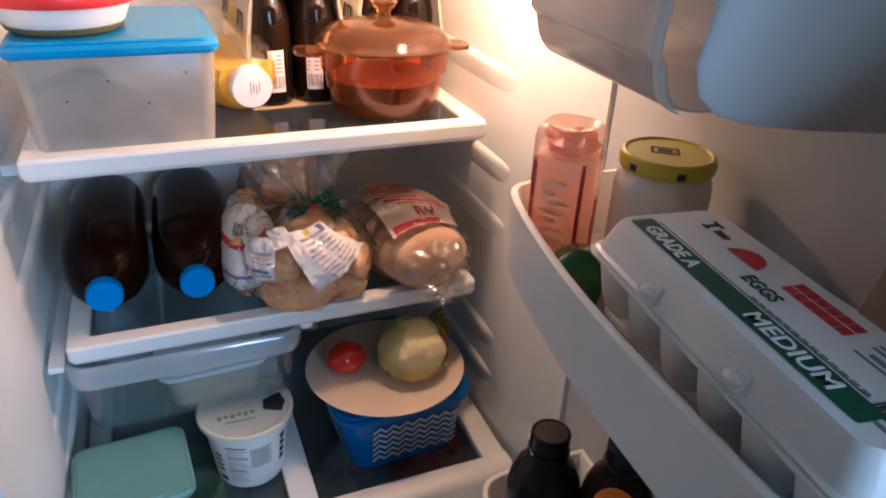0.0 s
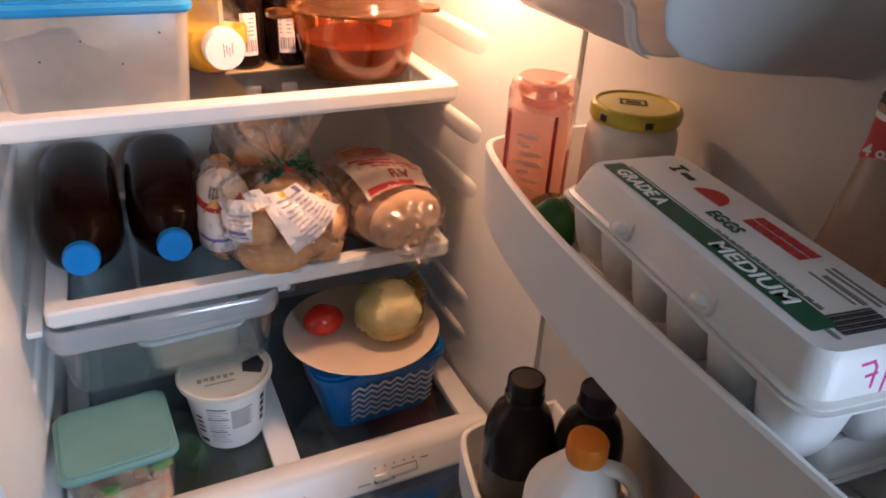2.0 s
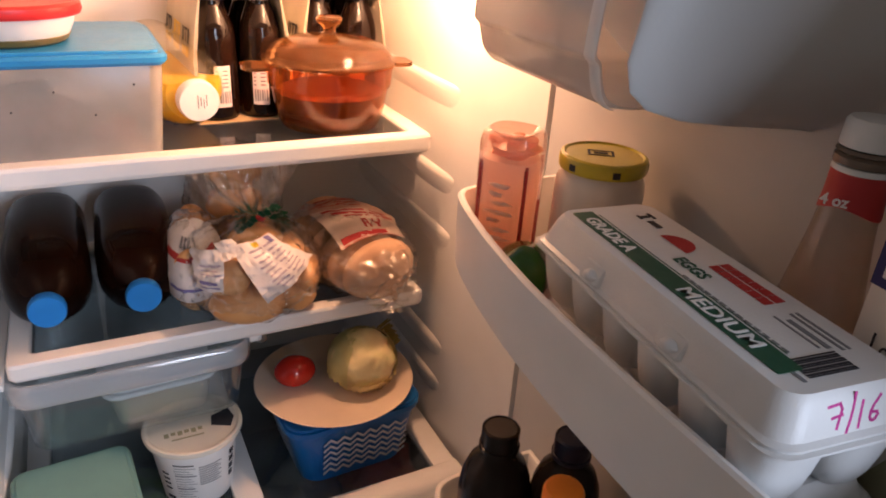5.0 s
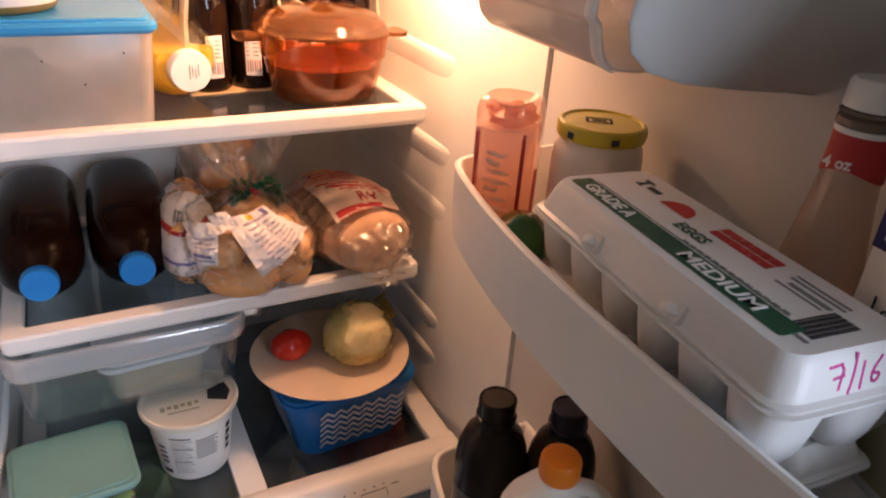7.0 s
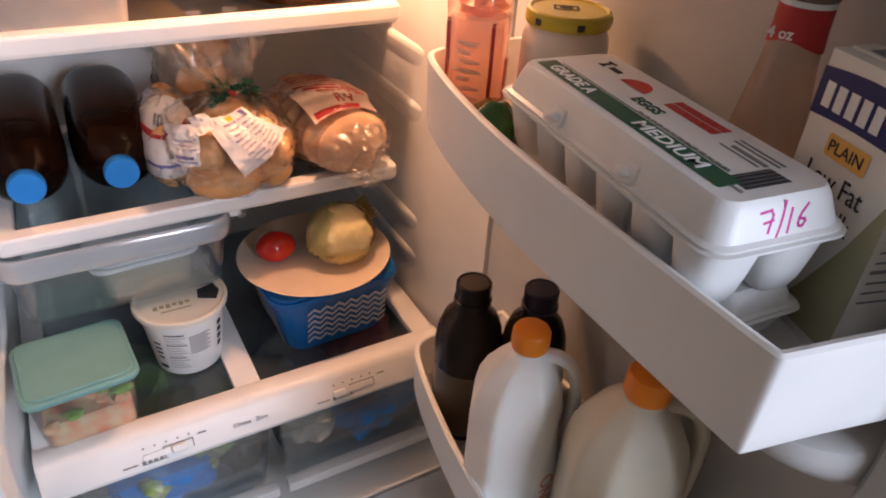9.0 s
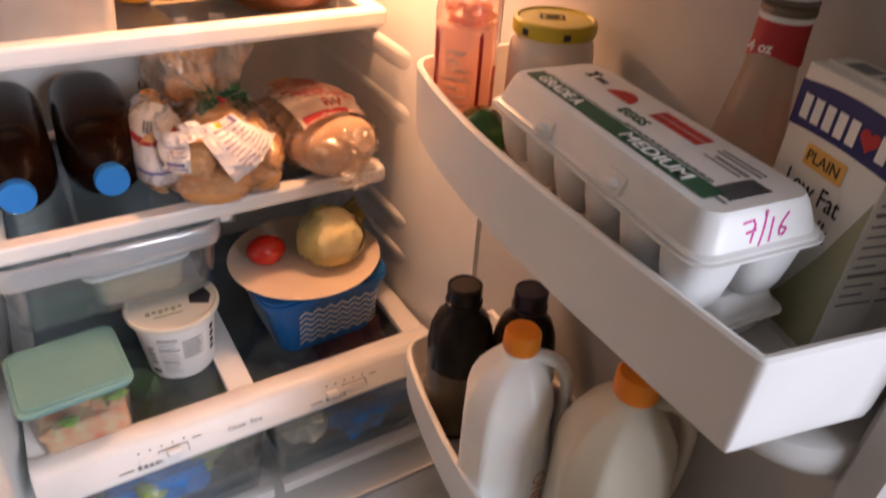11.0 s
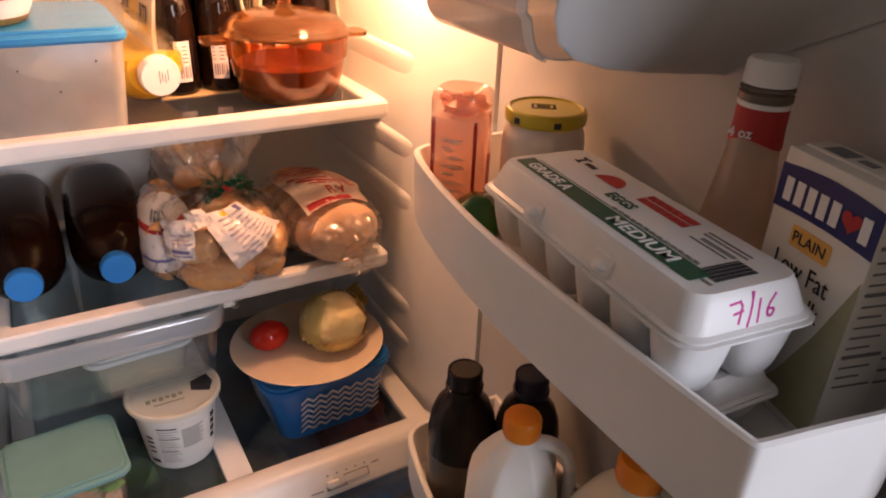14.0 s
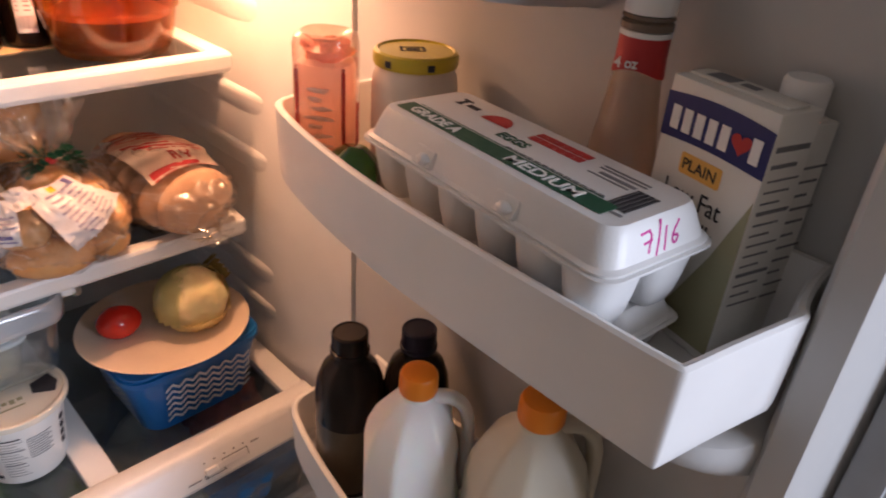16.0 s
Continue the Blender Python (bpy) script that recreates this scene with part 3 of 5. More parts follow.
def bin_outline(bow=1.0):
    front = chaikin([(0.045, 0.0), (0.047, 0.10), (0.052, 0.150), (0.066, 0.172), (0.10, 0.184), (0.18, 0.200), (0.29, 0.2135), (0.42, 0.2165), (0.54, 0.2145), (0.592, 0.2135), (0.606, 0.2125), (0.6085, 0.203), (0.615, 0.160), (0.6255, 0.104), (0.629, 0.088), (0.621, 0.076), (0.612, 0.030), (0.611, 0.0)], 2)
    return [Vector((p[0], p[1])) for p in [(q.x, q.y) for q in [Vector((v[0], v[1])) for v in front]]]


def door_bin(z0, z1, label):
    o = bin_outline()
    t = 0.009
    bot = inset(o, 0.010)
    bm = bmesh.new()
    up = lambda poly, z: [Vector((p.x, max(p.y, 0.0008), z)) for p in poly]
    loft(bm, [up(inset(o, 0.012), z0), up(inset(o, 0.004), z0 + 0.003), up(inset(o, 0.0025), z0 + 0.012), up(inset(o, 0.0024), z0 + 0.015), up(inset(o, 0.0009), z1 - 0.009), up(inset(o, 0.0008), z1 - 0.006), up(inset(o, 0.001), z1 - 0.002), up(inset(o, 0.004), z1), up(inset(o, 0.008), z1 - 0.001),
              up(inset(o, 0.0105), z1 - 0.006), up(inset(o, 0.014), z0 + 0.012), up(inset(o, 0.022), z0 + 0.0045)])
    b = dpart("door_bin", bm, BINP, door, label)
    # moulded ledge that carries the bin
    own = loft(bmesh.new(), [[Vector((0.560 + 0.078 * math.cos(a), 0.002 + rr * math.sin(a) ** 0.8, zz)) for a in [radians(180 * i / 18) for i in range(19)]] for rr, zz in ((0.060, z0 - 0.100), (0.110, z0 - 0.078), (0.132, z0 - 0.060), (0.138, z0 - 0.046), (0.134, z0 - 0.036), (0.120, z0 - 0.032), (0.03, z0 - 0.026))])
    dpart("bin_ledge", own, DOORP_SHADED, door)
    return b


BIN1, BIN2 = (0.2155, 0.304), (-0.225, -0.142)
door_bin(*BIN1, "deep white door bin with a bowed front")
door_bin(*BIN2, "lower white door bin with a bowed front")
F1, F2 = 0.2205, BIN2[0] + 0.0085

# dairy compartment higher up: a fairing that sweeps back into the door, and a frosted flap
bm = bmesh.new()
rings = []
for z, wm, far in ((0.444, 0.03, 0.350), (0.449, 0.08, 0.358), (0.456, 0.13, 0.368), (0.466, 0.165, 0.382), (0.480, 0.183, 0.402), (0.50, 0.190, 0.436), (0.56, 0.182, 0.53), (0.62, 0.162, 0.57), (0.70, 0.12, 0.60)):
    ol = chaikin([(0.336, 0.0), (0.336, wm * 0.6), (0.336, wm * 0.97)] + [(0.336 + (far - 0.336) * k, wm * j) for k, j in ((0.02, 1.0), (0.06, 0.95), (0.12, 0.80), (0.28, 0.60), (0.50, 0.35), (0.70, 0.16), (0.88, 0.05), (1.06, 0.01), (1.2, 0.0))], 2)
    rings.append([Vector((p.x, max(p.y, 0.0005), z)) for p in ol])
loft(bm, rings)
dairy = dpart("dairy_housing", bm, DOORP_SHADED, door, "opaque white fairing of the dairy compartment")
prof = chaikin([(0.0, 0.456), (0.14, 0.456), (0.172, 0.459), (0.186, 0.468), (0.191, 0.484), (0.193, 0.494), (0.199, 0.498), (0.199, 0.504), (0.198, 0.53), (0.192, 0.57), (0.176, 0.61), (0.14, 0.645), (0.08, 0.66)], 2)
mid = Vector((0.10, 0.54))
bm = loft(bmesh.new(), [[Vector((u, max(0.001, mid.x + (p.x - mid.x) * k), mid.y + (p.y - mid.y) * k)) for p in prof] for u, k in ((0.114, 0.62), (0.114, 0.84), (0.117, 0.92), (0.124, 0.975), (0.134, 1.0), (0.22, 1.0), (0.300, 1.0), (0.309, 0.985), (0.312, 0.96))], True, False, closed=False)
flap = no_shadow(dpart("dairy_flap", bm, FROSTCOVER, dairy, "frosted flip-up plastic flap"))
dpart("flap_edge", loft(bmesh.new(), [[Vector((u, 0.10 + (p.x - 0.10) * k, 0.54 + (p.y - 0.54) * k)) for p in prof[10:-4]] for u, k in ((0.302, 1.004), (0.306, 1.012), (0.312, 1.012), (0.315, 1.0))], False, False, closed=False), BINP, dairy)

# ---- things on the upper shelf ----


def storage_box():
    t = thing("storage_box", pose(-0.4925, 0.138, G1), "milky plastic storage box with a blue lid and leftovers", "food container")
    no_shadow(part("box_body", tray(0.212, 0.222, 0.232, 0.24, 0.126, 0.018, 0.002), TUPPER, t, "milky translucent plastic"))
    bm = slab(0.244, 0.252, 0.014, 0.02, 0.121)
    slab(0.226, 0.234, 0.006, 0.016, 0.133, bm=bm)
    part("lid", bm, BLUELID, t, "flat bright blue lid")
    bm = lump(0.050, 0.040, 0.046, 0.5, 3, 2.2, at=(-0.045, -0.060, 0.050))
    lump(0.030, 0.03, 0.024, 0.5, 5, 2.6, bm=bm, at=(-0.066, -0.072, 0.032))
    lump(0.036, 0.04, 0.018, 0.4, 6, 2.6, bm=bm, at=(0.045, -0.060, 0.024))
    part("leftovers", bm, MEAT, t, "dark cooked leftovers")
    bm = bmesh.new()
    for x, z in ((0.078, 0.098), (-0.012, 0.092), (0.03, 0.062), (-0.06, 0.07)):
        lump(0.0014, 0.0008, 0.0016, 0.3, 1, n=1, bm=bm, at=(x, -0.1195, z))
    tagged(part("speckle", bm, PRINTDARK, t), kind="stuff")
    return t


storage_box()

b = thing("food_bowl", pose(-0.545, 0.105, G1 + 0.139), "round plastic bowl with a red lid", "food container")
part("bowl_body", lathe([(0.058, 0.0), (0.066, 0.004), (0.074, 0.02), (0.079, 0.034)], 40), TUBWHITE, b, "pale plastic bowl")
part("foot_band", lathe([(0.061, 0.0005), (0.0675, 0.0045), (0.070, 0.010), (0.0705, 0.0105)], 40), mat("olive_food", (0.22, 0.16, 0.05), 0.4), b)
part("lid", lathe([(0.078, 0.034), (0.085, 0.035), (0.087, 0.039), (0.086, 0.047), (0.080, 0.050), (0.072, 0.048), (0.02, 0.049)], 40), REDLID, b, "red snap lid")


def juice_carafe():
    ax = frame_of((-0.346, 0.235, G1 + 0.0620), (1, 0, 0), (0, 0, 1)) @ pose(0, 0, 0, 3, 7, 0)
    t = thing("juice_bottle", pose(-0.346, 0.2, G1), "clear bottle of orange juice lying on its side", "bottle")
    inv = t.matrix_basis.inverted()
    prof = [(0.050, -0.130), (0.059, -0.122), (0.061, -0.03), (0.0585, -0.02), (0.061, -0.01), (0.061, 0.03), (0.060, 0.045)]
    prof += [(0.0600 - 0.0008 * i * i, 0.060 + 0.011 * i) for i in range(6)] + [(0.030, 0.122), (0.025, 0.126), (0.025, 0.140)]
    bm = bmesh.new()
    rings = []
    for r, z in prof:
        ring = []
        for i in range(40):
            a = 2 * math.pi * i / 40
            k = 1 + (0.02 * math.cos(20 * a) if 0.055 < z < 0.118 else 0)
            ring.append(inv @ ax @ Vector((r * k * math.cos(a), r * k * math.sin(a), z)))
        rings.append(ring)
    no_shadow(part("bottle_wall", loft(bm, rings), PET, t, "clear ribbed plastic"))
    # juice settles in the lower half of the lying bottle
    bm = bmesh.new()
    rings = []
    for r, z in prof[1:-3]:
        ring = []
        for i in range(40):
            a = 2 * math.pi * i / 40
            p = ax @ Vector(((r - 0.003) * math.cos(a), (r - 0.003) * math.sin(a), z))
            p.z = min(p.z, G1 + 0.074)
            ring.append(inv @ p)
        rings.append(ring)
    part("juice", loft(bm, rings), JUICE, t, "bright orange juice")
    bm = bmesh.new()
    rings = []
    for r, z in ((0.024, 0.128), (0.0278, 0.130), (0.0288, 0.134), (0.0288, 0.148), (0.0275, 0.152), (0.018, 0.1525)):
        rings.append([inv @ ax @ Vector(((r + (0.0004 if i % 2 and r > 0.028 else 0)) * math.cos(2 * math.pi * i / 72), r * math.sin(2 * math.pi * i / 72), z)) for i in range(72)])
    cap = part("cap", loft(bm, rings), CAPWHITE, t, "wide white screw cap")
    bars([(-0.009 + 0.003 * (i % 2), 0.010 - 0.003 * (i % 3), 0.006 - 0.004 * i, 0.0072 - 0.004 * i) for i in range(4)], inv @ ax @ pose(0.004, 0, 0.1526, 0, 0, 90), PRINTGREY, cap)
    return t


juice_carafe()


def malt_bottle():
    t = thing("glass_bottle", pose(0, 0, 0), "dark brown glass bottle in a cardboard carrier", "bottle", "bottles in the carriers")
    part("bottle_body", lathe([(0.029, 0.0), (0.0325, 0.003), (0.0335, 0.008), (0.0335, 0.098), (0.0322, 0.106), (0.0328, 0.114), (0.0322, 0.126), (0.0290, 0.142), (0.0240, 0.157), (0.0200, 0.168), (0.0178, 0.175), (0.0182, 0.178), (0.0170, 0.182)], 28), DARKGLASS, t)
    part("crown_cap", lathe([(0.0185, 0.179), (0.0195, 0.181), (0.0180, 0.186), (0.015, 0.187)], 24), STEEL, t, "crimped metal cap")
    bm = bmesh.new()
    loft(bm, [[Vector((0.0338 * math.cos(a), 0.0338 * math.sin(a), z)) for a in [radians(-118 + 6 * i) for i in range(8)]] for z in (0.022, 0.085)], False, False, closed=False)
    lab = part("label", bm, PRINTWHITE, t, "white printed label")
    bm = bmesh.new()
    for i in range(6):
        a = radians(-113 + 6 * i)
        loft(bm, [[Vector((0.0342 * math.cos(b), 0.0342 * math.sin(b), z)) for b in (a, a + radians(2.5 + (i % 2)))] for z in (0.028, 0.046)], False, False, closed=False)
    for i in range(5):
        z = 0.052 + 0.006 * i
        loft(bm, [[Vector((0.0342 * math.cos(b), 0.0342 * math.sin(b), zz)) for b in (radians(-114), radians(-92), radians(-84))] for zz in (z, z + 0.002)], False, False, closed=False)
    part("fine_print", bm, PRINTGREY, lab)
    return t


def carrier(m, label, green=False):
    """Open-sided cardboard wrap: printed panels sloping over the bottle necks, caps through the top."""
    t = thing("bottle_carrier", m, label, "drink carrier", "bottle carriers")
    w, d, h = 0.130, 0.194, 0.187
    bm = block(-w / 2, w / 2, -d / 2, d / 2, 0, 0.0012)
    part("carrier_floor", bm, CARD, t, "yellow-brown cardboard")
    for s in (-1, 1):
        prof = [(s * (w / 2 + 0.001), 0.0), (s * (w / 2 + 0.001), 0.095), (s * (w / 2 - 0.004), 0.135), (s * (w / 2 - 0.013), h - 0.003)]
        bm = loft(bmesh.new(), [[Vector((x, y, z)) for x, z in prof] + [Vector((x - s * 0.0012, y, z)) for x, z in prof[::-1]] for y in (-d / 2, -d / 6, d / 6, d / 2)])
        p = part("side_panel", bm, WRAPCARD, t, "white and yellow printed cardboard")
        for k in range(3):
            y = -d / 2 + 0.02 + 0.058 * k
            q = frame_of((s * (w / 2 + 0.0008), y, 0.112), (0, 1, 0), (-s * 0.005, 0, 0.040))
            if s < 0:
                q = frame_of((s * (w / 2 + 0.0008), y + 0.045, 0.112), (0, -1, 0), (0.005, 0, 0.040))
            bars([(0.000, 0.006, 0, 0.020), (0.009, 0.013, 0, 0.020), (0.016, 0.030, 0.016, 0.020), (0.021, 0.025, 0, 0.016), (0.033, 0.040, 0, 0.020)], q, CARDYEL if k % 2 else PRINTDARK, p)
            bars([(0.0 + 0.009 * i, 0.006 + 0.009 * i, -0.020, -0.006) for i in range(5)], q, CARDYEL, p)
    bm = bmesh.new()
    block(-w / 2 + 0.015, w / 2 - 0.015, -d / 2, d / 2, h - 0.0115, h - 0.0101, bm)
    part("top_panel", bm, WRAPCARD, t, "white cardboard top")
    if green:
        part("green_corner", block(-0.046, -0.006, -d / 2 - 0.001, -d / 2 + 0.050, h - 0.0096, h - 0.0086), PRINTGREEN, t, "green printed corner")
    return t


first = None
for k, (cx, cy, rz, lab) in enumerate(((-0.252, 0.268, 3, "white and yellow cardboard carrier of six dark bottles"), (-0.078, 0.300, 2, "cardboard carrier of dark bottles with a green corner"))):
    base = pose(cx, cy, G1, 0, 0, rz) @ Matrix.Diagonal((1.13, 1.10, 1.04, 1))
    carrier(base, lab, k == 1)
    for i in (-1, 1):
        for j in (-1, 0, 1):
            m = base @ pose(0.0318 * i, 0.0635 * j, 0.0014, 0, 0, -12 * i)
            m = Matrix.LocRotScale(m.translation, m.to_quaternion(), None)
            if first is None:
                first = malt_bottle()
                first.matrix_basis = m
            else:
                copy_thing(first, m)


def glass_pot():
    t = thing("casserole_pot", pose(-0.128, 0.112, G1), "amber glass casserole pot with a lid, holding stew", "cooking pot")
    outer = [(0.060, 0.0), (0.074, 0.004), (0.080, 0.014), (0.086, 0.040), (0.090, 0.064), (0.0945, 0.068), (0.0965, 0.092), (0.1005, 0.100)]
    inner = [(0.0965, 0.100), (0.0915, 0.092), (0.0895, 0.070), (0.085, 0.064), (0.081, 0.040), (0.075, 0.014), (0.066, 0.007), (0.02, 0.006)]
    no_shadow(part("pot_body", lathe(outer + inner, 56), AMBER, t, "clear amber glass"))
    for s in (-1, 1):
        bm = loft(bmesh.new(), [rrect(0.040, 0.052, 0.016, z, 4, s * 0.114, 0) for z in (0.0925, 0.094, 0.0975, 0.0985)])
        no_shadow(part("pot_handle", bm, AMBERLID, t, "flat glass side handle"))
    lid = [(0.099, 0.1015), (0.1025, 0.103), (0.1025, 0.106), (0.097, 0.1085), (0.093, 0.116), (0.082, 0.126), (0.060, 0.134), (0.030, 0.139), (0.012, 0.141), (0.009, 0.145), (0.010, 0.150), (0.018, 0.157), (0.020, 0.162), (0.017, 0.166), (0.004, 0.1665)]
    no_shadow(part("pot_lid", lathe([(0.094, 0.1015)] + lid, 56), AMBERLID, t, "domed amber glass lid with a knob"))
    bm = lathe([(0.03, 0.0085), (0.070, 0.010), (0.078, 0.025), (0.083, 0.056), (0.07, 0.062), (0.05, 0.058), (0.02, 0.064)], 40)
    part("stew", bm, STEW, t, "dark brown stew")
    return t


glass_pot()

# ---- things on the middle shelf ----


def syrup_jug(m):
    """Big brown jug lying down, its shoulders tapering to a blue cap."""
    t = thing("syrup_bottle", m, "big dark brown plastic bottle with a blue cap lying down", "bottle", "brown bottles on the shelf")
    c = pose(0, 0, 0.063)
    secs = []
    for y, w, h, p, dz in ((0.33, 0.046, 0.046, 2.6, 0), (0.322, 0.056, 0.056, 2.8, 0), (0.29, 0.060, 0.060, 3.0, 0), (0.18, 0.060, 0.061, 3.0, 0), (0.13, 0.0605, 0.0615, 2.9, 0), (0.095, 0.059, 0.060, 2.6, 0.0),
                           (0.068, 0.053, 0.054, 2.4, 0.0005), (0.048, 0.044, 0.046, 2.2, 0.001), (0.034, 0.034, 0.036, 2.0, 0.0015), (0.026, 0.025, 0.026, 2.0, 0.002), (0.020, 0.0205, 0.0205, 2.0, 0.002), (0.006, 0.0205, 0.0205, 2.0, 0.002)):
        ring = []
        for i in range(40):
            a = 2 * math.pi * i / 40
            cc, ss = math.cos(a), math.sin(a)
            k = (abs(cc) ** p + abs(ss) ** p) ** (-1 / p)
            ring.append(Vector((w * cc * k, y, 0.0625 + dz + h * ss * k)))
        secs.append(ring)
    part("bottle_wall", loft(bmesh.new(), secs), BROWNPET, t, "glossy brown plastic")
    syrup = []
    for ring in secs[1:9]:
        mid = sum(ring, Vector()) / 40
        syrup.append([Vector((mid.x + (p.x - mid.x) * 0.93, p.y, mid.z + (p.z - mid.z) * 0.93)) for p in ring])
    part("syrup", loft(bmesh.new(), syrup), COLA, t)
    rings = []
    for r, y in ((0.020, 0.016), (0.0235, 0.015), (0.0240, 0.012), (0.0240, 0.000), (0.0228, -0.003), (0.018, -0.0035)):
        rings.append([Vector(((r + (0.0005 if i % 2 and 0 <= y < 0.014 else 0)) * math.cos(2 * math.pi * i / 64), y, 0.0645 + r * math.sin(2 * math.pi * i / 64))) for i in range(64)])
    part("cap", loft(bmesh.new(), rings), CAPBLUE, t, "round sky-blue screw cap")
    return t


jug = syrup_jug(pose(-0.560, 0.032, G2, 0, 0, 0))
copy_thing(jug, pose(-0.4365, 0.030, G2, 0, 0, -1.5))


def skin(c, r, a0, a1, e0, e1, n=8, off=1.03, seed=0.0, tilt=None, crinkle=0.03, taper=(1, 1)):
    """A patch lying on an egg-shaped bag: azimuth a0..a1, height e0..e1, in degrees."""
    bm = bmesh.new()
    rows = []
    for j in range(n + 1):
        row = []
        for i in range(n + 1):
            u, v = i / n, j / n
            a, e = radians(a0 + (a1 - a0) * u), radians((e0 + e1) / 2 + (e1 - e0) * (v - 0.5) * (taper[0] + (taper[1] - taper[0]) * u))
            d = Vector((math.cos(e) * math.cos(a), math.cos(e) * math.sin(a), math.sin(e)))
            if tilt is not None:
                d = tilt @ d
            k = off + crinkle * (noise.noise(d * 5 + Vector((seed, 1, 2))) + 0.9 * abs(noise.noise(d * 14 + Vector((seed, 4, 2)))))
            row.append(Vector((c[0] + r[0] * d.x * k, c[1] + r[1] * d.y * k, c[2] + r[2] * d.z * k)))
        rows.append(row)
    loft(bm, rows, False, False, closed=False)
    return bm


def bag_shell(c, r, seed, flat=0.0, crease=0.16):
    bm = lump(1, 1, 1, 0.10, seed, 1.7, n=5, crease=crease)
    for v in bm.verts:
        d = v.co.normalized()
        v.co *= 1.0 + 0.12 * abs(noise.noise(d * 4.5 + Vector((seed, 2, 9)))) + 0.07 * abs(noise.noise(d * 10 + Vector((seed, 5, 1)))) + 0.015 * abs(noise.noise(d * 18 + Vector((seed, 8, 3)))) - 0.02
        v.co = Vector((c[0] + v.co.x * r[0], c[1] + v.co.y * r[1], max(c[2] + v.co.z * r[2], flat)))
    return bm


def roll_bun(rx, ry, rz, at, seed, bm):
    return lump(rx, ry, rz, 0.12, seed, 1.5, n=3, bm=bm, at=at)


def front_patch(c, r, quad, n=12, off=1.08, crinkle=0.03, seed=0.0):
    """A film patch on the near side of an egg-shaped bag, between four (x, z) corners: top left, top right, low right, low left."""
    tl, tr, br, bl = [Vector(q) for q in quad]
    rows = []
    for j in range(n + 1):
        v = j / n
        row = []
        for i in range(n + 1):
            u = i / n
            p = (tl * (1 - u) + tr * u) * (1 - v) + (bl * (1 - u) + br * u) * v
            dx, dz = (p.x - c[0]) / r[0], (p.y - c[2]) / r[2]
            d = Vector((dx, -math.sqrt(max(0.02, 1 - dx * dx - dz * dz)), dz)).normalized()
            k = off + crinkle * (noise.noise(d * 5 + Vector((seed, 1, 2))) + 0.8 * abs(noise.noise(d * 13 + Vector((seed, 4, 2)))))
            row.append(Vector((c[0] + r[0] * d.x * k, c[1] + r[1] * d.y * k, c[2] + r[2] * d.z * k)))
        rows.append(row)
    return loft(bmesh.new(), rows, False, False, closed=False)


def inner_quad(quad, u0, u1, v0, v1):
    tl, tr, br, bl = [Vector(q) for q in quad]
    at = lambda u, v: tuple((tl * (1 - u) + tr * u) * (1 - v) + (bl * (1 - u) + br * u) * v)
    return at(u0, v0), at(u1, v0), at(u1, v1), at(u0, v1)


